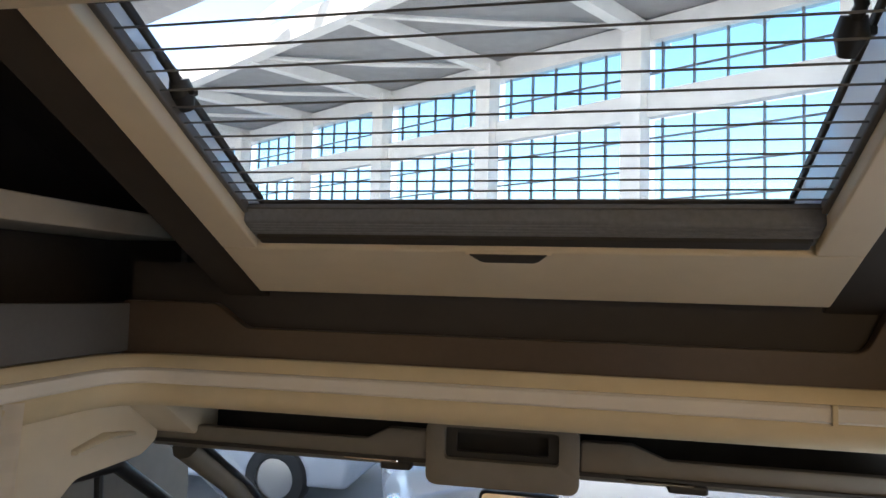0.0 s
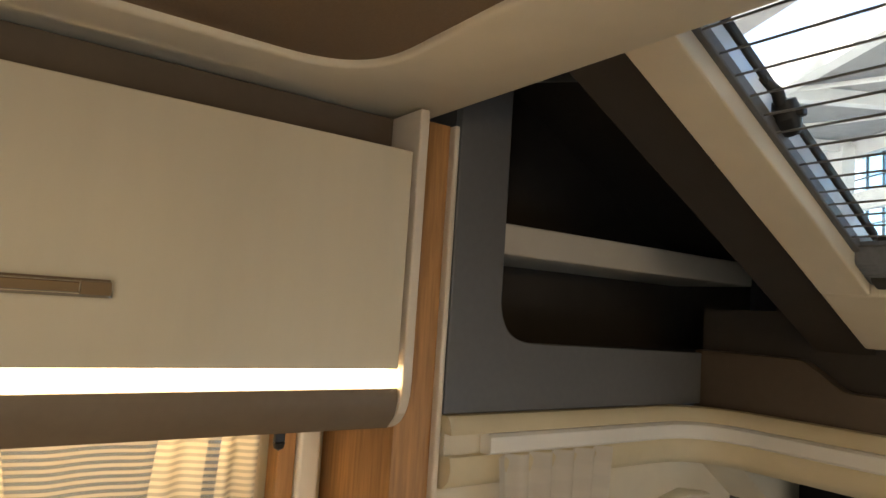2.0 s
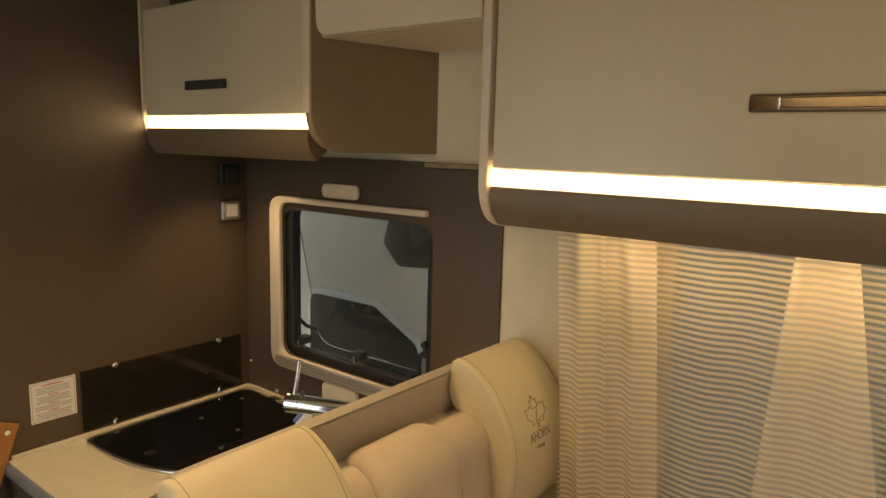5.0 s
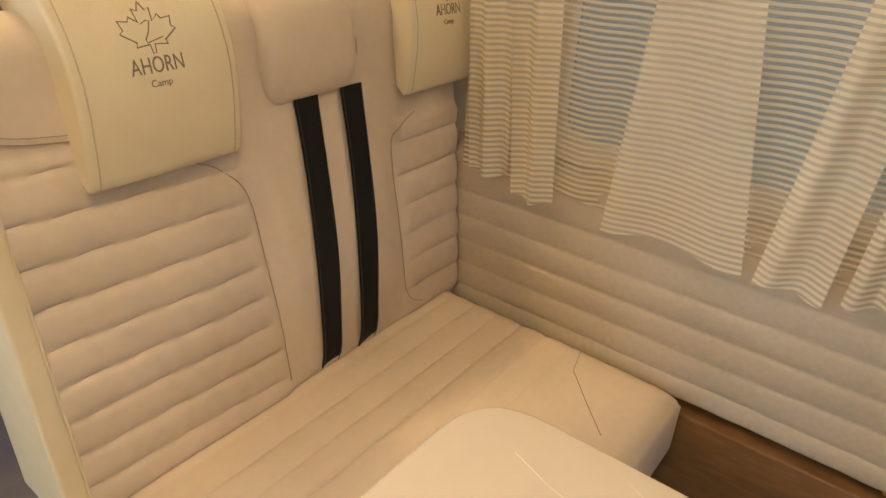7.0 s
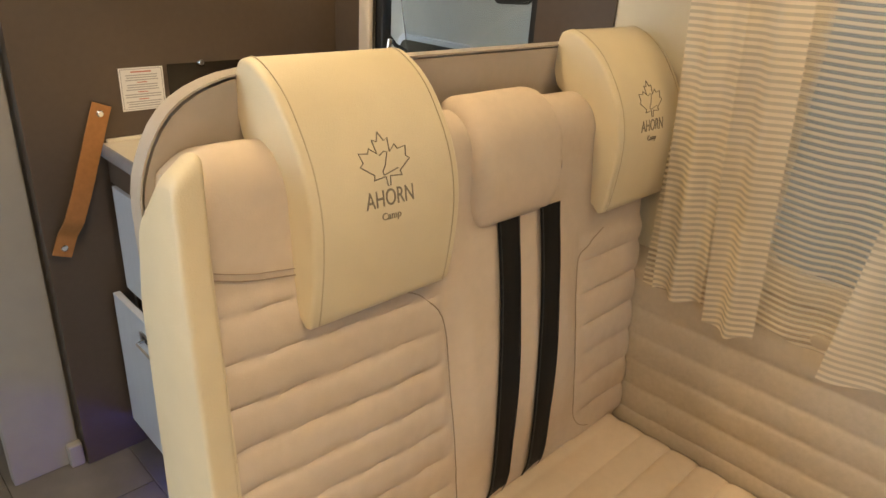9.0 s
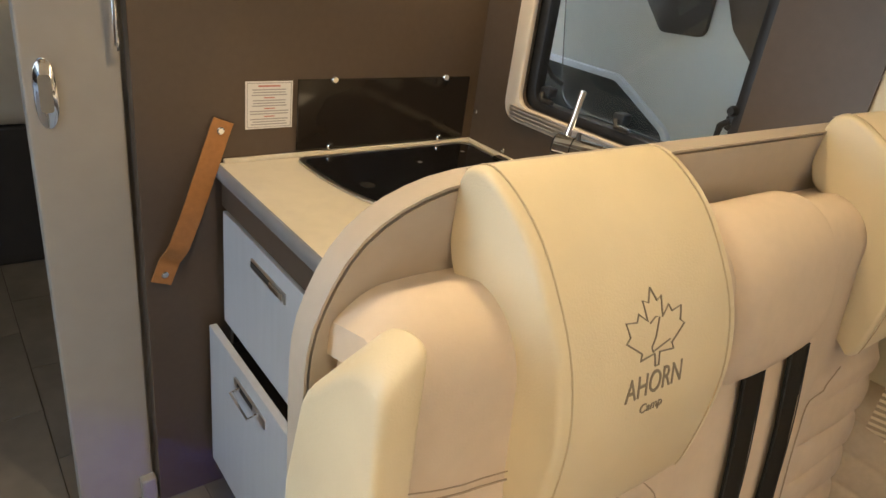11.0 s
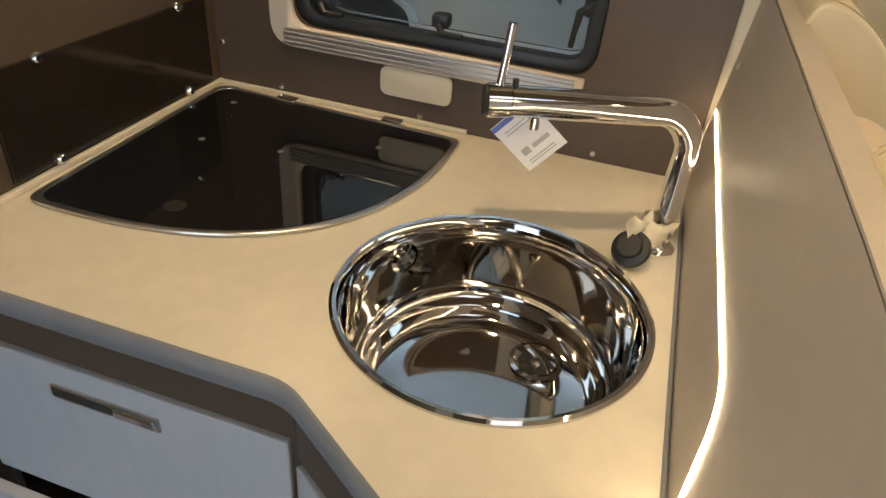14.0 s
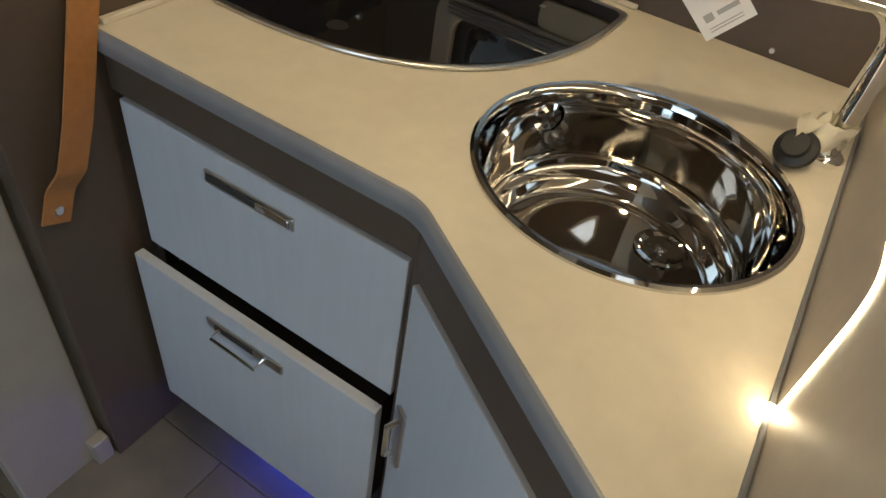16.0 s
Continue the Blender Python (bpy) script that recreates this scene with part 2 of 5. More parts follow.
HALLW = mat("white_steelwork", (0.72, 0.72, 0.70), 0.6, grain=0.05, scale=2)
HALLR = mat("grey_roof_deck", (0.30, 0.30, 0.30), 0.8, grain=0.08, scale=2)
HALLF = mat("grey_hall_floor", (0.32, 0.33, 0.33), 0.55, grain=0.08, scale=3)
# tint added so the pale sky behind the panes turns blue
PANEB = glass("blue_tinted_glazing", (0.50, 0.80, 0.97))
MULL = mat("grey_mullion", (0.16, 0.18, 0.20), 0.5)
CARP = mat("pale_car_paint", (0.55, 0.60, 0.66), 0.25, coat=0.6)
CARS = mat("silver_car_paint", (0.45, 0.47, 0.50), 0.25, metal=0.3, coat=0.6)
RUBBER = mat("tyre_rubber", (0.018, 0.018, 0.018), 0.8, grain=0.1)


# ---- building helpers ----
def thing(name, base, label, category, group="", kind=""):
    e = new(name)
    e.empty_display_size = 0.1
    e.location = base
    bpy.context.view_layer.update()
    return tagged(e, label, category, group, kind)


def part(name, bm, material, parent=None, label="", smooth=False, tags=None):
    me = bpy.data.meshes.new(name)
    bmesh.ops.recalc_face_normals(bm, faces=bm.faces)
    bm.to_mesh(me)
    bm.free()
    me.materials.append(material)
    if smooth:
        me.shade_smooth()
        me.set_sharp_from_angle(angle=radians(38))
    ob = new(name, me)
    if parent is not None:
        ob.parent = parent
        root, off = parent, Vector((0, 0, 0))
        while root is not None:
            off += Vector(root.location)
            root = root.parent
        if parent.type == "EMPTY":
            ob.matrix_parent_inverse = Matrix.Translation(-off)
    if label:
        ob["label"] = label
    if tags:
        tagged(ob, *tags)
    return ob


def cube(x0, x1, y0, y1, z0, z1, bevel=0.0, seg=2, bm=None):
    own = bmesh.new()
    bmesh.ops.create_cube(own, size=1, matrix=Matrix.Translation(((x0 + x1) / 2, (y0 + y1) / 2, (z0 + z1) / 2)) @ Matrix.Diagonal((abs(x1 - x0), abs(y1 - y0), abs(z1 - z0), 1)))
    if bevel:
        bmesh.ops.bevel(own, geom=own.edges[:], offset=bevel, segments=seg, profile=0.5, affect="EDGES", clamp_overlap=True)
    if bm is None:
        return own
    return merge(bm, own)


def merge(bm, other, m=None):
    if m is not None:
        other.transform(m)
    me = bpy.data.meshes.new("t")
    other.to_mesh(me)
    other.free()
    bm.from_mesh(me)
    bpy.data.meshes.remove(me)
    return bm


def prism(outline, axis, a0, a1, bevel=0.0, holes=(), seg=2):
    """Extrude a flat outline along an axis; (u, v) are the two other axes in order."""
    bm = bmesh.new()

    def at(u, v, w):
        return {"x": (w, u, v), "y": (u, w, v), "z": (u, v, w)}[axis]
    edges = []
    for loop in (outline, *holes):
        vs = [bm.verts.new(at(u, v, a0)) for u, v in loop]
        edges += [bm.edges.new((vs[i], vs[(i + 1) % len(vs)])) for i in range(len(vs))]
    if holes:
        bmesh.ops.triangle_fill(bm, use_beauty=True, edges=edges)
    else:
        bm.faces.new([v for v in bm.verts])
    faces = bm.faces[:]
    ext = bmesh.ops.extrude_face_region(bm, geom=faces)
    top = [g for g in ext["geom"] if isinstance(g, bmesh.types.BMVert)]
    d = at(0, 0, a1 - a0)
    bmesh.ops.translate(bm, verts=top, vec=d)
    bmesh.ops.recalc_face_normals(bm, faces=bm.faces)
    if bevel:
        hard = [e for e in bm.edges if len(e.link_faces) == 2 and e.calc_face_angle(0) > radians(60)]
        bmesh.ops.bevel(bm, geom=hard, offset=bevel, segments=seg, profile=0.5, affect="EDGES", clamp_overlap=True)
    return bm


def rounded(pts, radii, steps=6):
    """Round the corners of a polygon; radii: one number, or one for each corner."""
    out, n = [], len(pts)
    for i, p in enumerate(pts):
        r = radii if isinstance(radii, (int, float)) else radii[i]
        p = Vector(p)
        a, b = Vector(pts[i - 1]) - p, Vector(pts[(i + 1) % n]) - p
        if r <= 0:
            out.append(tuple(p))
            continue
        ang = a.angle(b)
        cut = min(r / math.tan(ang / 2), a.length * 0.49, b.length * 0.49)
        p0, p2 = p + a.normalized() * cut, p + b.normalized() * cut
        for k in range(steps + 1):
            t = k / steps
            out.append(tuple((1 - t) ** 2 * p0 + 2 * t * (1 - t) * p + t * t * p2))
    return out


def rect(u0, u1, v0, v1, r=0.0, steps=6):
    return rounded([(u0, v0), (u1, v0), (u1, v1), (u0, v1)], r, steps)


def curve(pts, steps=4, closed=False):
    """A smooth line through points of any dimension."""
    n, out = len(pts), []
    for i in range(n if closed else n - 1):
        p = [Vector(pts[(i + k) % n] if closed else pts[min(max(i + k, 0), n - 1)]) for k in (-1, 0, 1, 2)]
        for s in range(steps):
            t = s / steps
            out.append(tuple(0.5 * (2 * p[1] + (p[2] - p[0]) * t + (2 * p[0] - 5 * p[1] + 4 * p[2] - p[3]) * t * t + (3 * p[1] - p[0] - 3 * p[2] + p[3]) * t ** 3)))
    if not closed:
        out.append(tuple(pts[-1]))
    return out


def tube(pts, r, sides=10, closed=False, bm=None, flat=1.0):
    bm = bm or bmesh.new()
    pts = [Vector(p) for p in pts]
    rings, n = [], len(pts)
    prev = None
    for i, p in enumerate(pts):
        a = pts[(i - 1) % n] if closed or i else p
        b = pts[(i + 1) % n] if closed or i < n - 1 else p
        d = (b - a).normalized()
        ref = prev if prev is not None else (Vector((0, 0, 1)) if abs(d.z) < 0.9 else Vector((1, 0, 0)))
        side = (ref - d * ref.dot(d)).normalized()
        prev = side
        up = d.cross(side)
        rr = r[i] if isinstance(r, (list, tuple)) else r
        rings.append([bm.verts.new(p + (side * math.cos(2 * math.pi * k / sides) * flat + up * math.sin(2 * math.pi * k / sides)) * rr) for k in range(sides)])
    for i in range(n if closed else n - 1):
        a, b = rings[i], rings[(i + 1) % n]
        for k in range(sides):
            bm.faces.new((a[k], a[(k + 1) % sides], b[(k + 1) % sides], b[k]))
    if not closed:
        bm.faces.new(rings[0][::-1])
        bm.faces.new(rings[-1])
    return bm


def lathe(profile, cx, cy, seg=48):
    """Turn a profile of (radius, z) round a vertical axis."""
    bm, rings = bmesh.new(), []
    for r, z in profile:
        if r < 1e-5:
            rings.append([bm.verts.new((cx, cy, z))])
        else:
            rings.append([bm.verts.new((cx + r * math.cos(2 * math.pi * k / seg), cy + r * math.sin(2 * math.pi * k / seg), z)) for k in range(seg)])
    for a, b in zip(rings, rings[1:]):
        for k in range(seg):
            q = [a[k % len(a)], a[(k + 1) % len(a)], b[(k + 1) % len(b)], b[k % len(b)]]
            q = list(dict.fromkeys(q))
            if len(q) > 2:
                bm.faces.new(q)
    return bm


def disc(c, normal, r, thick, seg=14):
    c, n = Vector(c), Vector(normal).normalized()
    return tube([c, c + n * thick * 0.6, c + n * thick], [r, r, r * 0.7], seg)


def sheet(nu, nv, f, thick=0.0, fdir=None):
    """A surface from f(u, v) for u, v in 0..1; a second skin behind it when thick."""
    bm = bmesh.new()
    g = [[bm.verts.new(f(i / nu, j / nv)) for j in range(nv + 1)] for i in range(nu + 1)]
    for i in range(nu):
        for j in range(nv):
            bm.faces.new((g[i][j], g[i + 1][j], g[i + 1][j + 1], g[i][j + 1]))
    if thick:
        ext = bmesh.ops.extrude_face_region(bm, geom=bm.faces[:])
        bmesh.ops.translate(bm, verts=[v for v in ext["geom"] if isinstance(v, bmesh.types.BMVert)], vec=Vector(fdir) * thick)
    return bm


def words(name, text, size, m, material, parent, depth=0.0004, label=""):
    c = bpy.data.curves.new(name, "FONT")
    c.body, c.size, c.extrude, c.align_x, c.align_y = text, size, depth, "CENTER", "CENTER"
    tmp = bpy.data.objects.new(name, c)
    me = bpy.data.meshes.new_from_object(tmp)
    bpy.data.objects.remove(tmp)
    me.transform(m)
    bm = bmesh.new()
    bm.from_mesh(me)
    return part(name, bm, material, parent, label)


def solid(name, bm, material, label, category, kind="", group="", smooth=False):
    ob = part(name, bm, material, None, "", smooth)
    return tagged(ob, label, category, group, kind)

# ---- large structure ----
DIN = rect(0.16, 0.86, 0.87, 1.54, 0.05)      # dinette window, (y, z)
KIT = rect(-0.985, -0.410, 1.035, 1.490, 0.05)  # kitchen window
solid("wall_left", prism(rect(-3.2, 1.12, 0.0, 2.13), "x", -1.14, -1.10, holes=(DIN, KIT)), WALLC, "cream cloth-covered side wall with two windows", "wall", "structure")
solid("wall_left_cab", cube(-1.14, -1.10, 1.125, 2.6, 0.0, 1.20), CABG, "grey lower side wall of the driving cab", "wall", "structure")
# the second opening is added for the unseen cab fill lamp
solid("wall_right", prism(rect(-3.2, 2.6, 0.0, 2.4), "x", 1.25, 1.29, holes=(rect(-1.06, -0.44, 0.3, 1.98, 0.08), rect(1.55, 2.35, 0.86, 1.30, 0.06))), BROWN2, "brown laminate side wall with the entrance and cab window openings", "wall", "structure")
solid("wall_rear", cube(-1.10, 1.25, -3.24, -3.2, 0.0, 2.13), WALLC, "cream rear wall of the bedroom", "wall", "structure")
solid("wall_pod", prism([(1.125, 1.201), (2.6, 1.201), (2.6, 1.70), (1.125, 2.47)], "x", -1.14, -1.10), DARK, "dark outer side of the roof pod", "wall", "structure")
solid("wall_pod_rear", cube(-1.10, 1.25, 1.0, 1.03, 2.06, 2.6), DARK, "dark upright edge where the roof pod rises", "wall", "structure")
floor_ob = solid("floor", cube(-1.14, 1.29, -3.24, 2.2, -0.06, -0.004), JOINT, "grey stone-look vinyl floor", "floor", "structure")
solid("ceiling", prism(rect(-1.14, 1.29, -3.24, 1.04), "z", 2.03, 2.06, holes=(rect(0.0, 0.5, -0.1, 0.4, 0.03),)), HEADL, "brown cloth headliner of the ceiling", "ceiling", "structure")
solid("ceiling_panel", prism(rect(-0.80, 1.05, -0.62, 0.93), "z", 1.996, 2.004, holes=(rect(0.0, 0.5, -0.1, 0.4, 0.03),)), HEADL, "brown cloth panel let into the ceiling", "ceiling", "structure")
solid("hatch_frame", prism(rect(-0.045, 0.545, -0.145, 0.445, 0.05), "z", 1.986, 2.066, bevel=0.004, holes=(rect(0.0, 0.5, -0.1, 0.4, 0.03),)), CREAM, "cream frame of the roof hatch", "hatch", "structure", smooth=True)
solid("ceiling_rear", cube(-1.10, 1.25, -3.2, -0.742, 2.018, 2.029), OLIVE, "taupe ceiling over the kitchen and rear room", "ceiling", "structure")
solid("ceiling_border", prism(rect(-1.10, 1.25, -0.738, 1.045), "z", 1.985, 2.03, bevel=0.007, holes=(rect(-0.725, 0.98, -0.525, 0.855, 0.13, 10),), seg=3), CREAM, "cream moulded border round the ceiling recess", "ceiling", "structure", smooth=True)
solid("roof_hatch", prism(rect(-0.02, 0.52, -0.12, 0.42, 0.03), "z", 2.065, 2.072), CLEAR, "clear roof hatch pane", "hatch", "structure").visible_shadow = False

# kitchen wall lining
solid("wall_kitchen", prism(rect(-1.149, -0.218, 0.0, 1.632), "x", -1.0995, -1.092, holes=(rect(-0.975, -0.412, 1.045, 1.480, 0.05),)), BROWN, "dark brown laminate lining of the kitchen wall", "wall", "structure")
solid("wall_tall_panel", cube(-1.10, -0.24, -1.19, -1.15, 0.0, 2.097, 0.002), BROWN, "dark brown tall panel beside the kitchen", "wall", "structure")
solid("wall_behind_panel", cube(-1.10, -0.245, -2.0, -1.19, 0.0, 2.097), DGREY, "grey wall of the washroom", "wall", "structure")

# partition between bench and kitchen
PART = [(-1.10, 0.0), (-0.138, 0.9), *curve([(-0.130, 1.05), (-0.132, 1.125), (-0.166, 1.196), (-0.235, 1.230), (-0.34, 1.236)], 4), (-1.10, 1.236)]
pt = thing("partition", (-0.6, -0.2, 0), "beige laminate half-height partition with a curved end", "partition", kind="structure")
def lean(bm):
    """The upper part leans back with the bench."""
    for v in bm.verts:
        if v.co.z > 0.9:
            v.co.y += (v.co.z - 0.9) * 0.08
    return bm


PIN = [(-1.10, 0.9), (-0.141, 0.9), *[(x - 0.003, z - 0.003) for x, z in PART[2:-1]], (-1.10, 1.233)]
part("partition_panel", lean(prism(PIN, "y", -0.219, -0.194)), PANELB, pt)
part("partition_foot", cube(-1.10, -0.141, -0.219, -0.194, 0.0, 0.8995), PANELB, pt)
PE = PART[1:]
bm = bmesh.new()
for (a, b), (c, d) in zip(PE, PE[1:]):
    q = [bm.verts.new((a, -0.2202, b)), bm.verts.new((c, -0.2202, d)), bm.verts.new((c, -0.1928, d)), bm.verts.new((a, -0.1928, b))]
    bm.faces.new(q)
bmesh.ops.remove_doubles(bm, verts=bm.verts, dist=1e-5)
bmesh.ops.solidify(bm, geom=bm.faces[:], thickness=0.0025)
lean(bm)
part("edge_band", bm, PANELB, pt, "pale edge band", True)


def swept(name, path, prof, material, parent=None, label="", smooth=True):
    """Carry a profile of (outward, z) along a plan path."""
    bm, rings = bmesh.new(), []
    for i, p in enumerate(path):
        a, b = Vector(path[max(i - 1, 0)]), Vector(path[min(i + 1, len(path) - 1)])
        d = (b - a).normalized()
        n = Vector((d.y, -d.x))
        rings.append([bm.verts.new((p[0] + n.x * o, p[1] + n.y * o, z)) for o, z in prof])
    k = len(prof)
    for a, b in zip(rings, rings[1:]):
        for i in range(k):
            bm.faces.new((a[i], a[(i + 1) % k], b[(i + 1) % k], b[i]))
    bm.faces.new(rings[0][::-1])
    bm.faces.new(rings[-1])
    return part(name, bm, material, parent, label, smooth)


# recessed fixtures for the unseen fill lamps added in the ceiling
for lx, ly, lz in FILL_SPOTS:
    dt = thing("ceiling_fill_spot", (lx, ly, lz), "small round ceiling spotlight, unseen, added as fill", "light", "ceiling spotlights")
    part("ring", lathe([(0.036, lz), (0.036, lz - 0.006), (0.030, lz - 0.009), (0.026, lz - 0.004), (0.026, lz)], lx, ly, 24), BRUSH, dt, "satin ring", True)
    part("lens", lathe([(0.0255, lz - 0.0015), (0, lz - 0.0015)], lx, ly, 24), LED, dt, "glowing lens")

# ---- overhead cabinet of the dinette ----
def end_panel(y0, y1, z_top, z_low, depth_front=-0.786, name="end_panel", material=EDGEB, parent=None, slant=0.0):
    o = rounded([(-1.095, z_top), (depth_front, z_top), (depth_front, z_low), (-1.095, z_low)], [0, 0, 0.085, 0], 8)
    bm = prism(o, "y", y0, y1, 0.003)
    for v in bm.verts:
        v.co.y += slant * (depth_front - v.co.x)
    return part(name, bm, material, parent, "pale edged end panel" if material is EDGEB else "taupe end panel")


def overhead(y0, y1, zd0, zd1, ztop, zlow, end_mat, handle_y, label):
    c = thing("overhead_cabinet", ((-0.95), (y0 + y1) / 2, zlow), label, "cabinet")
    end_panel(y0 - 0.020, y0 - 0.002, ztop, zlow, -0.775, parent=c)
    end_panel(y1 + 0.002, y1 + 0.020, ztop, zlow, -0.775, parent=c, material=end_mat, slant=0.27 if end_mat is OLIVE else 0.0)
    if end_mat is OLIVE:
        part("front_edge", cube(-0.777, -0.770, y1 + 0.001, y1 + 0.021, zlow + 0.08, ztop, 0.002), EDGEB, c, "pale front edge")
    part("body", cube(-1.095, -0.878, y0, y1, zd0 - 0.03, ztop - 0.004), BROWN, c)
    part("body_front", cube(-0.877, -0.815, y0, y1, zd0 - 0.03, zd1 - 0.032), BROWN, c)
    part("top_fascia", cube(-0.875, -0.862, y0, y1, zd1 - 0.03, ztop - 0.002), BROWN, c, "dark recessed top fascia")
    d = part("door", cube(-0.803, -0.782, y0 + 0.004, y1 - 0.004, zd0, zd1, 0.002), DOORL, c, "beige laminate flap door")
    if handle_y:
        h0, h1 = handle_y
        zc = zd0 + (zd1 - zd0) * 0.275
        part("handle", cube(-0.783, -0.770, h0, h1, zc - 0.013, zc + 0.013, 0.0055), CHROME, d, "chrome handle")
        part("handle_face", cube(-0.7702, -0.7685, h0 + 0.003, h1 - 0.003, zc - 0.0085, zc + 0.0085, 0.001), CHROME, d, "mirror face")
        part("grip", cube(-0.769, -0.764, h0 + 0.038, h1 - 0.038, zc - 0.0075, zc + 0.0075, 0.002), CHROME, d, "chrome grip")
    # lower curved fascia
    o = [(-0.786, zd0 - 0.031), (-0.783, zd0 - 0.05), (-0.79, zd0 - 0.075), (-0.81, zd0 - 0.097), (-0.84, zlow + 0.006), (-1.09, zlow + 0.004), (-1.09, zd0 - 0.031)]
    part("lower_fascia", prism(o, "y", y0, y1), BROWN2, c, "brown curved lower fascia", True)
    part("light_strip", cube(-0.815, -0.790, y0 + 0.002, y1 - 0.002, zd0 - 0.0295, zd0 - 0.003), LED, c, "glowing warm light strip")
    return c


overhead(-0.046, 0.989, 1.556, 1.910, 1.983, 1.452, EDGEB, (0.352, 0.560), "beige overhead cabinet with a chrome handle above the dinette window")
overhead(-1.145, -0.506, 1.648, 1.915, 1.983, 1.570, OLIVE, None, "beige overhead cabinet with a light strip above the kitchen")
kc_handle = thing("cabinet_handle", (-0.78, -0.86, 1.72), "dark recessed handle on the kitchen overhead cabinet", "handle")
part("handle_bar", cube(-0.7815, -0.774, -0.945, -0.780, 1.708, 1.730, 0.003), CABD, kc_handle)
# hook under the cabinet
hk = thing("curtain_hook", (-0.90, 0.84, 1.44), "small dark hook under the overhead cabinet", "hook")
part("stem", cube(-0.897, -0.887, 0.832, 0.850, 1.428, 1.456, 0.003), BLACKP, hk)
part("tip", lathe([(0, 1.415), (0.008, 1.420), (0.010, 1.428), (0, 1.431)], -0.892, 0.841, 12), BLACKP, hk, "", True)

# bulkhead between the two cabinets
bk = thing("bulkhead_box", (-0.95, -0.28, 1.80), "cream boxed bulkhead between the overhead cabinets", "bulkhead", kind="structure")
part("front_panel", prism(rounded([(-0.484, 1.985), (-0.478, 1.80), (-0.074, 1.80), (-0.074, 1.985)], [0, 0.035, 0, 0]), "x", -0.80, -0.782, 0.003), CREAM, bk)
part("underside", cube(-1.095, -0.80, -0.502, -0.074, 1.80, 1.812), CREAM, bk)
solid("recess_back", cube(-1.10, -1.085, -0.503, -0.074, 1.552, 1.80), WALLC, "cream back of the open recess", "wall", "structure")
solid("recess_ledge", cube(-1.10, -1.060, -0.420, -0.190, 1.540, 1.552, 0.003), OLIVE, "thin taupe ledge below the recess", "trim", "structure")

# pillar at the cab end
pl = thing("pillar", (-0.95, 1.06, 0), "oak pillar with a pale edge beside the cab", "pillar", kind="structure")
part("pillar_wood", cube(-1.095, -0.836, 1.018, 1.094, 0.0, 2.065), WOOD, pl)
part("edge_strip", cube(-1.095, -0.820, 1.0942, 1.106, 0.42, 2.065, 0.004), EDGEB, pl, "pale edge strip")
part("inner_strip", cube(-1.095, -1.045, 0.905, 0.940, 0.42, 1.53, 0.003), WOOD, pl)
part("cover_strip", cube(-1.095, -1.035, 0.943, 0.985, 0.42, 1.53, 0.006), WHITEP, pl, "white cover strip")

# ---- roof pod: side shelf, window surround, front board ----
SL = 0.524
def slope_z(y, lift=0.0):
    return 1.637 + (1.84 - y) * SL + lift


pod = thing("pod_side_panel", (-0.83, 1.6, 1.47), "slate grey side panel with an open shelf niche", "panel", kind="structure")
outer = [(1.109, 1.473), (2.20, 1.473), (2.20, 1.95), (1.60, 2.30), (1.109, 2.30)]
niche = rounded([(1.228, 2.10), (1.228, 1.603), (2.10, 1.588), (2.10, 1.90), (1.60, 2.20)], [0.02, 0.085, 0.03, 0.03, 0.03], 8)
part("grey_panel", prism(outer, "x", -0.842, -0.822, 0.003, holes=(niche,)), GREYP, pod)
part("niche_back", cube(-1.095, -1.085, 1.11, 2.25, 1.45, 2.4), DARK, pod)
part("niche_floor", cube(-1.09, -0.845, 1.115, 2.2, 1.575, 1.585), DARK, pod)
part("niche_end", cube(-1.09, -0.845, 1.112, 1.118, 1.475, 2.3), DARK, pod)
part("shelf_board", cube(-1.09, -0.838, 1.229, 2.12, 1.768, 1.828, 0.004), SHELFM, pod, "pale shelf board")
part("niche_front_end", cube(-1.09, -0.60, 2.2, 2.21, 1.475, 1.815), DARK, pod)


def slab(x0, x1, y0, y1, lift0, lift1):
    """A slab lying along the slope of the roof window."""
    bm = bmesh.new()
    vs = [bm.verts.new((x, y, slope_z(y, l))) for l in (lift0, lift1) for x, y in ((x0, y0), (x1, y0), (x1, y1), (x0, y1))]
    for f in ((0, 1, 2, 3), (4, 5, 6, 7), (0, 1, 5, 4), (1, 2, 6, 5), (2, 3, 7, 6), (3, 0, 4, 7)):
        bm.faces.new([vs[i] for i in f])
    bmesh.ops.bevel(bm, geom=bm.edges[:], offset=0.004, segments=2, profile=0.5, affect="EDGES", clamp_overlap=True)
    return bm


SX0, SX1 = -0.455, 0.787
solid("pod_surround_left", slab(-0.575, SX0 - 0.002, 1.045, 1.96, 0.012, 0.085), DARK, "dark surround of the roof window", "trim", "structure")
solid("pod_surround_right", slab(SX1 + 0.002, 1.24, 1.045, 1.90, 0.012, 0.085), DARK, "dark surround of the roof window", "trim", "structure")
# slanted slab added to keep daylight from leaking into the niche
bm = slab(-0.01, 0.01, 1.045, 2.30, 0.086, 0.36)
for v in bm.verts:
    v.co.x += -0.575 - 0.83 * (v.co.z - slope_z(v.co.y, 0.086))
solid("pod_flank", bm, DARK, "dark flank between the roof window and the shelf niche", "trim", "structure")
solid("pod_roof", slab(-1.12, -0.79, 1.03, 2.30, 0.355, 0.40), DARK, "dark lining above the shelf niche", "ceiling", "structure")

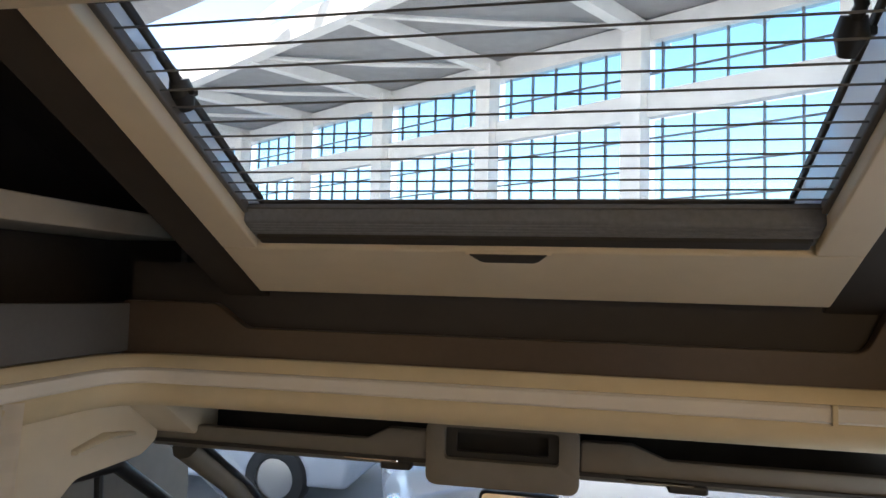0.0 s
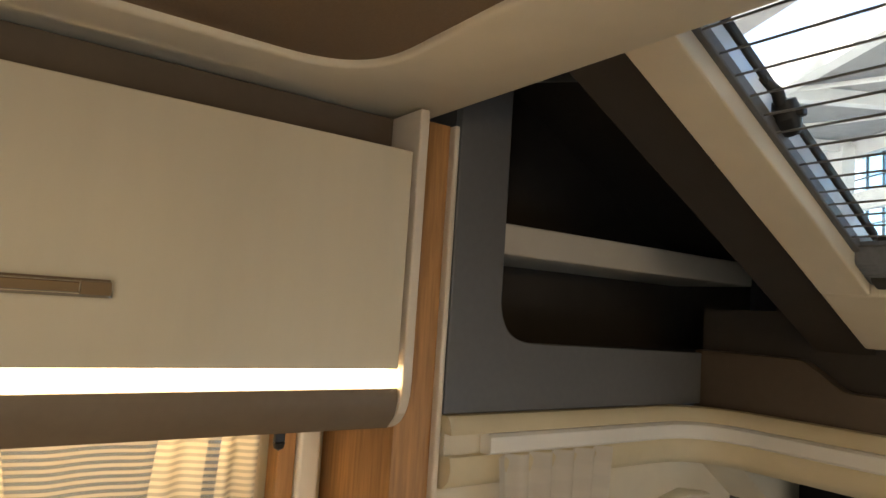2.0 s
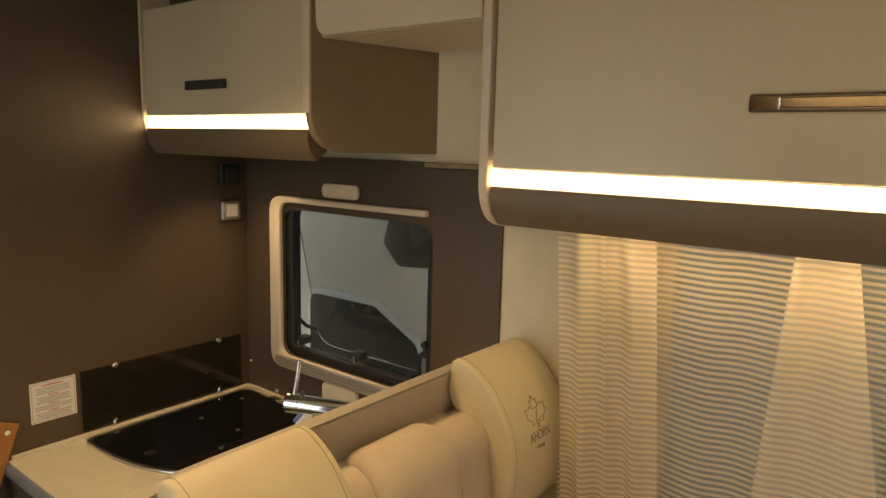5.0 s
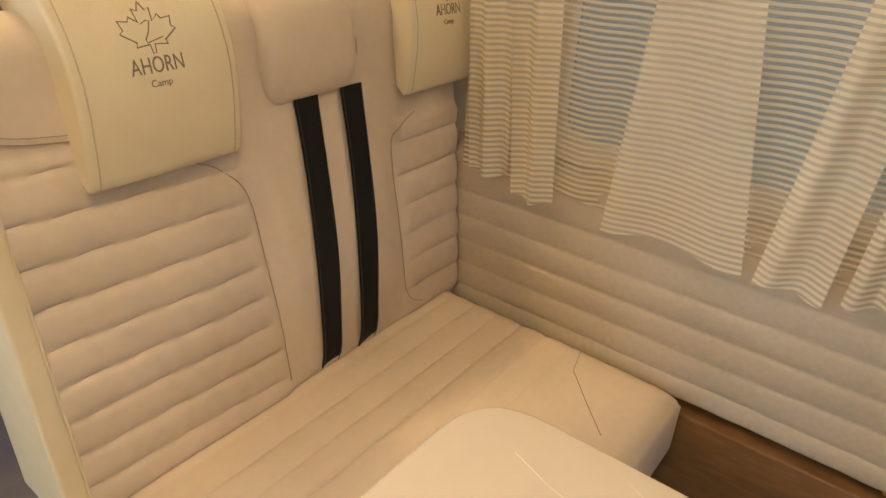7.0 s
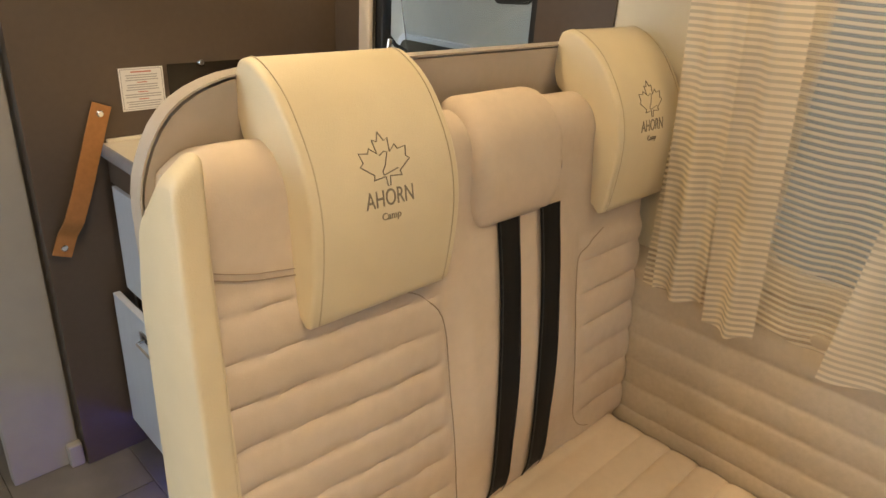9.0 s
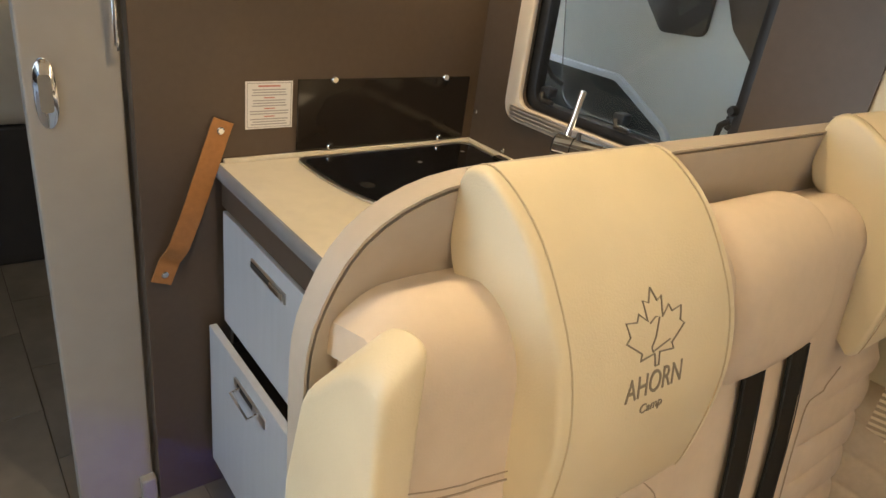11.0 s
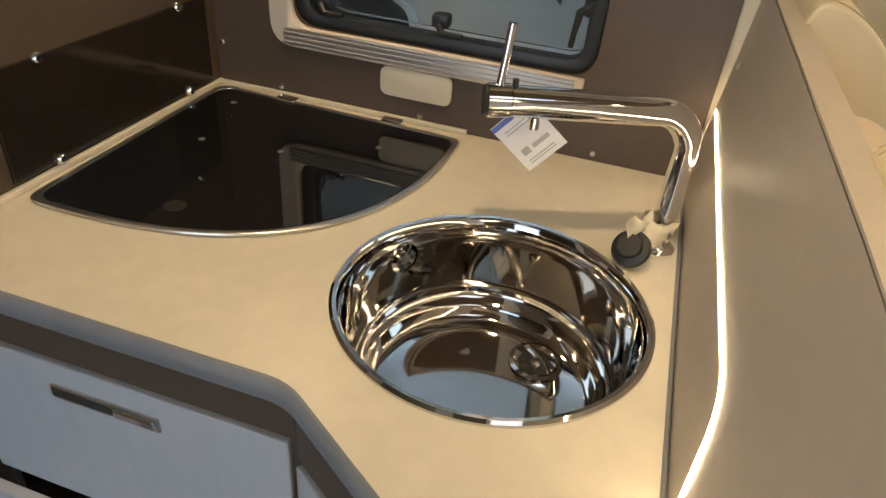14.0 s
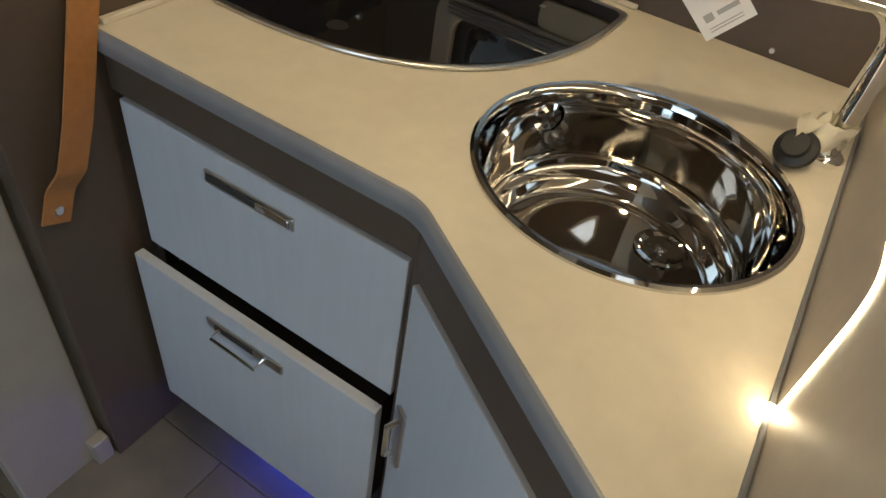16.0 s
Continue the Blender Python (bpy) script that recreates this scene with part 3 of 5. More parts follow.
# front board under the roof window
fb = thing("front_board", (0.1, 1.88, 1.46), "dark brown board below the roof window", "panel", kind="structure")
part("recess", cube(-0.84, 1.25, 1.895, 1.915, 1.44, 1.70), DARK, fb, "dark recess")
FBO = rounded([(-0.84, 1.462), (1.245, 1.462), (1.245, 1.66), (0.92, 1.66), (0.86, 1.542), (-0.50, 1.542), (-0.585, 1.600), (-0.84, 1.600)], [0, 0, 0, 0.03, 0.04, 0.05, 0.04, 0])
part("lower_board", prism(FBO, "y", 1.862, 1.893, 0.003), BROWN, fb)

# roof window
rw = thing("roof_window", (0.19, 1.45, 1.8), "panoramic roof window with a cream frame and pleated screen", "window", kind="structure")
FW = 0.082
part("frame_bottom", slab(SX0, SX1, 1.664, 1.842, -0.004, 0.035), CREAM, rw)
part("frame_left", slab(SX0, SX0 + FW, 1.045, 1.663, -0.004, 0.035), CREAM, rw)
part("frame_right", slab(SX1 - FW, SX1, 1.045, 1.663, -0.004, 0.035), CREAM, rw)
part("inner_left", slab(SX0, SX0 + 0.010, 1.045, 1.66, 0.037, 0.09), WHITEP, rw, "pale inner reveal")
part("inner_right", slab(SX1 - 0.010, SX1, 1.045, 1.66, 0.037, 0.09), WHITEP, rw)
part("cassette", slab(SX0 + FW, SX1 - FW, 1.598, 1.661, 0.012, 0.05), PLEATG, rw, "grey folded screen")
for k in range(4):
    part("folded_pleat", slab(SX0 + FW + 0.003, SX1 - FW - 0.003, 1.602 + k * 0.009, 1.605 + k * 0.009, 0.008, 0.02), PLEATG, rw)
part("screen_bar", slab(SX0 + FW + 0.01, SX1 - FW - 0.01, 1.634, 1.660, 0.004, 0.03), CABD, rw, "grey pull bar")
for x0 in (SX0 + FW - 0.004, SX1 - FW - 0.010):
    part("guide", slab(x0, x0 + 0.014, 1.045, 1.60, 0.03, 0.055), GREYP, rw, "dark side guide")
for x0, x1 in ((SX0 + 0.012, -0.362), (0.664, SX1 - 0.012)):
    part("glass_border", slab(x0, x1, 1.03, 1.66, 0.087, 0.10), FROST, rw, "pale frosted sash border")
    part("sash_seal", slab(x1 - 0.004 if x0 < 0 else x0 - 0.004, x1 + 0.004 if x0 < 0 else x0 + 0.004, 1.03, 1.655, 0.080, 0.10), CABD, rw)
part("sash_bottom", slab(SX0 + 0.012, SX1 - 0.012, 1.662, 1.685, 0.085, 0.10), CABD, rw)
def on_slope(outline, lift0, lift1):
    """A flat piece of plan outline (x, y) laid on the slope."""
    bm = prism(outline, "z", 0, 1)
    for v in bm.verts:
        v.co.z = slope_z(v.co.y, lift0 + (lift1 - lift0) * v.co.z)
    return bm


CX0, CX1, CY0, CY1, CY2 = 0.073, 0.241, 1.6645, 1.690, 1.758
CUP = rounded([(CX0, CY0), (CX1, CY0), (CX1 - 0.030, CY2), (CX0 + 0.030, CY2)], [0, 0, 0.06, 0.06])
part("handle_cup", on_slope(CUP, -0.009, -0.0035), CREAM, rw, "finger grip rim")
# flat dark piece stands in for the shade in the cream grip
CUPI = rounded([(CX0 + 0.008, CY0 - 0.001), (CX1 - 0.008, CY0 - 0.001), (CX1 - 0.03, CY1), (CX0 + 0.03, CY1)], [0, 0, 0.02, 0.02])
part("handle_recess", on_slope(CUPI, -0.0105, -0.0085), CABD, rw, "flat dark plate in the finger grip")
y = 1.590
for k in range(16):
    part("pleat", slab(SX0 + FW + 0.001, SX1 - FW - 0.001, y, y + 0.0026, 0.034, 0.037), GREYP, rw)
    y -= 0.024 + 0.0012 * k
part("pane", slab(SX0 - 0.05, SX1 + 0.05, 0.9, 1.73, 0.104, 0.110), CLEAR, rw, "clear pane").visible_shadow = False
for x, yc in ((-0.356, 1.345), (0.636, 1.292)):
    cm = thing("window_catch", (x, yc, slope_z(yc, 0.07)), "black catch of the roof window", "catch", "catches of the roof window")
    zc = slope_z(yc, 0.068)
    part("catch_body", tube([(x, yc + 0.017, zc - 0.022), (x, yc, zc), (x, yc - 0.010, zc + 0.022)], [0.012, 0.022, 0.016], 12), BLACKP, cm, "", True)
    part("lever", tube([(x - 0.004, yc, zc), (x + 0.002, yc - 0.030, zc + 0.028), (x - 0.012, yc - 0.049, zc + 0.050)], [0.010, 0.009, 0.006], 10), BLACKP, cm, "", True)
    part("arm", cube(x, x + 0.028, yc - 0.010, yc + 0.005, zc - 0.004, zc + 0.008, 0.003), BLACKP, cm)

# moulding with the curtain rail round the cab opening
PATHR = rounded([(-0.822, 1.11), (-0.822, 1.84), (1.24, 1.862)], [0, 0.16, 0], 8)
ml = thing("cab_moulding", (0, 1.7, 1.3), "cream moulded trim round the cab opening", "trim", kind="structure")
swept("upper_trim", PATHR, [(-0.02, 1.472), (0.012, 1.472), (0.022, 1.462), (0.026, 1.442), (-0.02, 1.442)], TRIMC, ml)
swept("lower_trim", PATHR, [(-0.02, 1.404), (0.024, 1.404), (0.029, 1.39), (0.025, 1.366), (0.008, 1.349), (-0.02, 1.345)], TRIMC, ml)
swept("rail_back", PATHR, [(-0.02, 1.446), (0.006, 1.446), (0.006, 1.400), (-0.02, 1.400)], CREAM, ml)
RAILP = rounded([(-0.822, 1.19), (-0.822, 1.84), (1.24, 1.862)], [0, 0.16, 0], 8)
rl = thing("curtain_rail", (0, 1.7, 1.42), "white curtain rail round the cab opening", "rail")
swept("rail", RAILP, [(-0.01, 1.441), (0.030, 1.441), (0.036, 1.436), (0.036, 1.410), (0.030, 1.405), (-0.01, 1.405)], WHITEP, rl)
part("joint_clip", cube(0.782, 0.792, 1.815, 1.828, 1.403, 1.443, 0.001), LEATH, rl, "small cream joint clip")

# ---- driving cab ----
cs = thing("cab_side_trim", (-0.83, 1.6, 1.2), "cream side trim of the cab with a grab recess", "trim", kind="structure")
part("trim_panel", prism(rounded([(1.11, 0.6), (1.11, 1.352), (2.02, 1.352), (2.02, 1.22), (1.95, 1.19), (1.72, 1.19), (1.62, 1.12), (1.55, 0.6)], [0, 0, 0.05, 0.04, 0.05, 0.05, 0.05, 0]), "x", -0.86, -0.832, 0.006), CREAM, cs, "", True)
part("grab_recess", tube([(-0.834, 1.70, 1.255), (-0.83, 1.80, 1.272), (-0.834, 1.90, 1.258)], [0.022, 0.030, 0.022], 12, flat=0.3), WALLC, cs, "shallow grab recess", True)
part("header", prism(rounded([(1.86, 1.352), (2.14, 1.352), (2.14, 1.22), (2.02, 1.24)], [0, 0, 0.03, 0.05]), "x", -0.95, -0.72, 0.01), CREAM, cs, "", True)
# overhead tray
tr = thing("cab_tray", (0.13, 2.1, 1.2), "dark grey overhead storage tray of the cab", "tray")
part("tray_back", cube(-0.90, 1.1, 2.18, 2.20, 1.20, 1.38), CABD, tr)
part("tray_floor", cube(-0.90, 1.1, 2.02, 2.19, 1.213, 1.221), CABD, tr)
part("tray_top", cube(-0.90, 1.1, 1.90, 2.19, 1.345, 1.36), CABD, tr)
for a, b, hi in ((-0.86, -0.08, -1), (0.30, 1.08, 1)):
    m0 = [(a, 1.212), (b, 1.212), (b, 1.292 if hi < 0 else 1.260), (b - 0.10, 1.292 if hi < 0 else 1.260), (b - 0.16, 1.260), (a + 0.12, 1.260), (a + 0.06, 1.292), (a, 1.292)]
    if hi > 0:
        m0 = [(a, 1.212), (b, 1.212), (b, 1.260), (a + 0.20, 1.260), (a + 0.12, 1.292), (a, 1.292)]
    part("tray_lip", prism(rounded(m0, 0.012), "y", 2.03, 2.06, 0.006), CABG, tr, "grey front lip", True)
cn = thing("overhead_console", (0.13, 2.05, 1.14), "grey overhead console with a recessed slot", "console")
part("console_body", prism(rect(-0.077, 0.298, 1.166, 1.326, 0.03), "y", 2.01, 2.12, 0.008, holes=(rect(-0.031, 0.250, 1.230, 1.308, 0.012),)), CABG, cn, "", True)
part("slot_back", cube(-0.04, 0.26, 2.10, 2.115, 1.22, 1.315), CABD, cn, "dark slot")
part("slot_lip", prism(rect(-0.031, 0.250, 1.230, 1.308, 0.01), "y", 2.035, 2.05, 0.003, holes=(rect(-0.004, 0.224, 1.246, 1.292, 0.008),)), CABD, cn)
for x0, x1 in ((-0.30, -0.15), (0.40, 0.56)):
    mm = thing("reading_light", (x0, 2.03, 1.19), "slim bright-edged reading light under the tray", "light", "reading lights")
    part("lens", cube(x0, x1, 2.020, 2.05, 1.206, 1.219, 0.004), CHROME, mm, "bright lens")
    part("housing", cube(x0 + 0.1, x1 + 0.03, 2.024, 2.06, 1.188, 1.208, 0.006), CABD, mm)
ws = thing("windscreen", (0.1, 2.6, 0.9), "windscreen with dark pillars", "windscreen", kind="structure")
part("header_rail", cube(-0.95, 1.2, 2.16, 2.25, 1.163, 1.21, 0.01), CABG, ws)
for s, x in ((-1, -0.86), (1, 1.1)):
    part("a_pillar", tube([(x, 2.20, 1.16), (x - 0.02 * s, 2.45, 0.98), (x + 0.0, 2.85, 0.65)], [0.045, 0.04, 0.04], 10), CABG, ws, "", True)
    part("pillar_seal", tube([(x - 0.05 * s, 2.20, 1.17), (x - 0.065 * s, 2.47, 0.98), (x - 0.05 * s, 2.87, 0.65)], 0.012, 8), BLACKP, ws, "", True)
bm = prism([(2.24, 1.15), (2.92, 0.62), (2.925, 0.624), (2.245, 1.154)], "x", -0.95, 1.2)
part("pane", bm, CLEAR, ws, "clear pane").visible_shadow = False
sd = thing("cab_side_window", (-1.05, 1.8, 0.9), "cab door window with a black frame", "window", kind="structure")
part("window_frame", tube([(-0.98, 1.50, 0.75), (-0.98, 1.56, 1.08), (-0.98, 1.72, 1.16), (-0.98, 2.05, 1.13), (-0.98, 2.30, 0.95), (-0.98, 2.4, 0.72)], 0.022, 10), BLACKP, sd, "", True)
part("window_post", tube([(-0.98, 1.98, 1.14), (-0.98, 2.0, 0.7)], 0.012, 8), BLACKP, sd, "", True)
ds = thing("dashboard", (0.1, 2.6, 0.6), "dark grey dashboard below the windscreen", "dashboard")
part("dash_body", prism(rounded([(2.25, 0.3), (2.25, 0.68), (2.4, 0.74), (2.95, 0.62), (2.95, 0.3)], 0.06), "x", -1.05, 1.2, 0.01), CABD, ds, "", True)
rm = thing("rear_view_mirror", (0.12, 2.22, 1.08), "small rear view mirror on the windscreen", "mirror")
part("mirror_stem", tube([(0.14, 2.30, 1.14), (0.13, 2.24, 1.10)], 0.01, 8), BLACKP, rm)
part("mirror_shell", prism(rect(0.03, 0.25, 1.055, 1.105, 0.02), "y", 2.20, 2.225, 0.006), BLACKP, rm)
part("mirror_glass", prism(rect(0.038, 0.242, 1.061, 1.099, 0.016), "y", 2.197, 2.1995), CHROME, rm, "mirror face")


def drape(name, x, y0, y1, z0, z1, folds, depth, material, parent, skew=0.0, seed=0, n=90, label="", shift=0.0):
    rnd = random.Random(seed)
    ph = [rnd.uniform(0, 6.28) for _ in range(4)]

    def f(u, v):
        yy = y0 + (y1 - y0) * u + skew * (1 - v) * (u - 0.5)
        a = math.sin(u * folds * 2 * math.pi + ph[0] + 0.5 * math.sin(3 * u + ph[1]))
        b = math.sin(u * folds * 4.3 * math.pi + ph[2]) * 0.14
        yy += shift * (1 - v)
        hem = 0.006 * math.sin(u * folds * 2 * math.pi + ph[3]) * (1 - v)
        return (x + depth * (a + b) * (0.55 + 0.45 * (1 - v)), yy, z0 + (z1 - z0) * v + hem)
    return part(name, sheet(n, 14, f), material, parent, label, True)


cc = thing("cab_curtain", (-0.8, 1.3, 1.0), "gathered cream curtain hanging from the cab rail", "curtain")
drape("cloth", -0.785, 1.20, 1.50, 0.9, 1.404, 5, 0.018, NET, cc, -0.10, 3)

# ---- dinette window and curtains ----
wf = thing("window_1", (-1.1, 0.45, 0.9), "dinette window behind voile curtains", "window", kind="structure")
part("window_frame", prism(rect(0.13, 0.89, 0.84, 1.57, 0.06), "x", -1.115, -1.085, 0.004, holes=(rect(0.175, 0.845, 0.885, 1.525, 0.05),)), CREAM, wf, "cream frame", True)
part("pane", prism(rect(0.17, 0.85, 0.88, 1.53, 0.05), "x", -1.128, -1.122), TINT, wf, "tinted pane").visible_shadow = False
cr = thing("curtain_rod", (-1.0, 0.4, 1.42), "hidden white curtain track under the cabinet", "rail")
part("track", cube(-1.04, -1.02, -0.03, 0.86, 1.436, 1.450, 0.003), WHITEP, cr)
c1 = thing("voile_curtain", (-1.02, 0.45, 0.8), "sheer cream voile curtain with woven stripes", "curtain", "voile curtains")
drape("cloth", -1.035, -0.02, 0.84, 0.785, 1.517, 6, 0.009, VOILE, c1, 0.0, 11, 150)
c2 = thing("voile_curtain", (-1.0, 0.05, 0.80), "gathered end of a sheer striped voile curtain", "curtain", "voile curtains")
drape("cloth", -0.998, -0.03, 0.070, 0.797, 1.517, 1.3, 0.014, VOILE2, c2, 0.0, 5, 50, shift=0.045)
c6 = thing("voile_curtain", (-1.0, 0.13, 0.76), "gathered fold of a sheer striped voile curtain", "curtain", "voile curtains")
drape("cloth", -1.006, 0.055, 0.160, 0.763, 1.517, 1.1, 0.014, VOILE2, c6, -0.015, 17, 50, shift=0.062)
c3 = thing("voile_curtain", (-1.0, 0.44, 0.76), "loose fold of a sheer striped voile curtain", "curtain", "voile curtains")
drape("cloth", -1.004, 0.386, 0.472, 0.765, 1.517, 1.15, 0.010, VOILE2, c3, 0.175, 8, 50, shift=0.034)
c4 = thing("voile_curtain", (-1.0, 0.70, 0.76), "gathered side of a sheer striped voile curtain", "curtain", "voile curtains")
drape("cloth", -0.998, 0.685, 0.762, 0.757, 1.517, 1.0, 0.014, VOILE2, c4, 0.033, 14, 40, shift=-0.057)
c5 = thing("voile_curtain", (-1.0, 0.8, 0.77), "gathered side of a sheer striped voile curtain", "curtain", "voile curtains")
drape("cloth", -1.0, 0.785, 0.85, 0.77, 1.517, 1.2, 0.014, VOILE2, c5, 0.02, 21, 40, shift=-0.03)

# ---- bench ----
def bumps(t, pitch, sharp=0.35):
    """Padded channels: round between narrow stitched grooves."""
    s = abs(math.sin(math.pi * t / pitch))
    return s ** sharp


def back_y(z):
    return -0.020 - 0.075 * (z - 0.47)


bench = thing("bench", (-0.55, 0.2, 0), "cream and beige two-seat dinette bench", "bench")


def centre_bulge(z):
    return 0.016 * max(0.0, math.sin(math.pi * (z - 0.47) / 0.54))


def backrest_f(u, v):
    x = -0.145 + (-1.044 + 0.145) * u
    if v < 0.84:
        z = 0.462 + (1.10 - 0.462) * v / 0.84
        y, n = back_y(z), 1.0
    elif v < 0.95:
        a = (v - 0.84) / 0.11 * math.pi / 2
        y, z, n = back_y(1.10) - 0.06 * (1 - math.cos(a)), 1.10 + 0.066 * math.sin(a), 1 - a
    else:
        y, z, n = back_y(1.10) - 0.06 - 0.045 * (v - 0.95) / 0.05, 1.166 - 0.012 * (v - 0.95) / 0.05, 0.0
    q = 0.0
    zz = z + 0.05 * (-0.14 - x)
    right = -0.487 - 0.035 * (0.90 - z) / 0.35
    if x > right and zz < 1.02:
        w = min(1, (x - right) / 0.02, (1.02 - zz) / 0.02)
        q = w * 0.0085 * (bumps(zz - 0.471, 0.0585) - 0.2)
    far = -0.832 - 0.02 * (0.87 - z) / 0.3
    if x < far and z < 0.925:
        w = min(1, (far - x) / 0.02, (0.925 - z) / 0.02)
        q = w * 0.0095 * (bumps(z - 0.471, 0.0665) - 0.2)
    if far <= x <= right:
        q = centre_bulge(z) * min(1, (x - far) / 0.05, (right - x) / 0.05)
    q += 0.003 * noise.noise(Vector((x * 9, z * 9, 0))) + 0.0012 * noise.noise(Vector((x * 34, z * 30, 4)))
    y += q * max(n, 0)
    z += 0.006 * noise.noise(Vector((x * 7, 3, 0))) * (1 - max(n, 0))
    if u < 0.05:
        z -= 0.022 * (1 - max(n, 0)) * (1 - u / 0.05) ** 2
    if u > 0.985:
        y -= 0.02 * ((u - 0.985) / 0.015) ** 2
    if v < 0.03:
        y -= 0.012 * (1 - v / 0.03) ** 2
    return (x, y, z)


part("backrest", sheet(150, 180, backrest_f, 0.035, (0, -0.4, -1)), SUEDE, bench, "beige quilted backrest", True)
part("back_core", cube(-1.03, -0.150, -0.178, -0.115, 0.40, 1.10, 0.01), SUEDE, bench)
bo = rounded([(-0.186, 0.455), (-0.012, 0.455), (-0.052, 1.06), (-0.052, 1.186), (-0.088, 1.182), (-0.158, 1.100), (-0.182, 0.98)], [0.01, 0.02, 0.10, 0.05, 0.06, 0.07, 0.07], 8)
bm = prism(bo, "x", -0.147, -0.113, 0.013, seg=4)
for v in bm.verts:
    if v.co.z > 1.0:
        v.co.z -= 0.028 * min(1, max(0, (v.co.x + 0.147) / 0.034)) ** 1.5 * (v.co.z - 1.0) / 0.18
part("bolster", bm, LEATH, bench, "smooth cream leather bolster", True)


def seat_f(u, v):
    x = -0.075 + (-1.030 + 0.075) * u
    y = -0.06 + 0.615 * v
    z = 0.470
    if y < 0.34 and x < -0.13:
        w = min(1, (0.34 - y) / 0.02, (-0.13 - x) / 0.02)
        z += w * 0.007 * (bumps(y, 0.062) - 0.5)
    z += 0.002 * noise.noise(Vector((x * 7, y * 7, 3)))
    d = min((0.93 * u), (1 - u) * 0.93, (1 - v) * 0.615)
    z -= 0.03 * (1 - min(1, d / 0.045)) ** 2.2
    # rounded front corners
    if v > 0.9:
        k = (v - 0.9) / 0.1
        x += (0.02 if u > 0.5 else -0.02) * k * k * abs(2 * u - 1) ** 6
    return (x, y, z)


part("seat_cushion", sheet(80, 110, seat_f, 0.11, (0, 0, -1)), SUEDE, bench, "beige quilted seat cushion", True)
part("seat_nose", cube(-0.10, -0.062, -0.06, 0.545, 0.345, 0.458, 0.018, 3), LEATH, bench, "cream leather seat end", True)
part("bench_base", cube(-1.04, -0.12, -0.185, 0.48, 0.0, 0.345, 0.004), PANELB, bench, "beige base box")
# seams and piping
def on_back(x, z, off=0.003):
    u = (x + 0.145) / (-1.044 + 0.145)
    v = (z - 0.462) / (1.10 - 0.462) * 0.84
    p = backrest_f(min(max(u, 0), 1), min(max(v, 0), 1))
    return (p[0], p[1] + off, p[2])


for dz in (0.0, -0.008):
    sl = curve([(-0.150, 1.052 + dz), (-0.20, 1.038 + dz), (-0.29, 1.026 + dz)], 4)
    part("seam", tube([on_back(x, z) for x, z in sl], 0.0009 if dz else 0.0006, 6), SEAM, bench)
sl = curve([(-0.40, 0.955), (-0.444, 0.932), (-0.490, 0.872), (-0.506, 0.75), (-0.519, 0.62), (-0.522, 0.50)], 5)
part("seam", tube([on_back(x, z, 0.001) for x, z in sl], 0.0009, 6), SEAM, bench)
sl = curve([(-0.90, 0.925), (-0.85, 0.905), (-0.828, 0.865), (-0.838, 0.72), (-0.848, 0.58), (-0.862, 0.52), (-0.90, 0.497)], 5)
part("seam", tube([on_back(x, z, 0.001) for x, z in sl], 0.0009, 6), SEAM, bench)
part("seam", tube([(-1.0, 0.335, 0.470), (-0.965, 0.345, 0.4735), (-0.93, 0.355, 0.4735), (-0.86, 0.42, 0.4735), (-0.80, 0.48, 0.472)], 0.0008, 6), SEAM, bench)
part("piping", tube([(-0.146, back_y(0.47) + 0.006, 0.47), (-0.146, back_y(0.8) + 0.006, 0.8), (-0.146, back_y(1.08) + 0.004, 1.08)], 0.0024, 6), LEATH, bench)

# belts
for x0, x1 in ((-0.597, -0.648), (-0.700, -0.752)):
    sb = thing("seat_belt", ((x0 + x1) / 2, -0.03, 0.5), "black webbing seat belt down the backrest", "seat belt", "seat belts")

    def beltf(u, v):
        z = 1.008 - 0.538 * v
        y = back_y(z) + centre_bulge(z) + 0.007 - (0.012 * ((v - 0.9) / 0.1) ** 2 if v > 0.9 else 0)
        return (x0 + (x1 - x0) * u, y + 0.0012 * math.sin(9 * v + 3 * u), z)
    part("webbing", sheet(3, 40, beltf, 0.0018, (0, -1, 0)), BELT, sb)
    for xe in (x0 - 0.004, x1 + 0.004):
        part("edge_stitching", tube([(xe, beltf(0, k / 20)[1] + 0.0008, beltf(0, k / 20)[2]) for k in range(21)], 0.0009, 5), BLACKP, sb, "darker stitched edge")


# head restraints
LEAF = [(0, 1.0), (0.10, 0.78), (0.22, 0.84), (0.18, 0.50), (0.36, 0.66), (0.42, 0.54), (0.66, 0.58), (0.60, 0.34), (0.70, 0.26), (0.36, 0.0), (0.40, -0.12), (0.06, -0.08), (0.04, -0.32)]
HEAD_FRONT = curve([(-0.042, 0.957), (-0.031, 0.963), (-0.024, 1.00), (-0.019, 1.05), (-0.020, 1.095), (-0.031, 1.140), (-0.052, 1.180), (-0.084, 1.220), (-0.118, 1.244), (-0.146, 1.254), (-0.164, 1.248), (-0.171, 1.232)], 3)
HEAD_BACK = curve([(-0.172, 1.185), (-0.162, 1.160), (-0.140, 1.146), (-0.104, 1.128), (-0.080, 1.095), (-0.068, 1.04), (-0.060, 0.972)], 3)


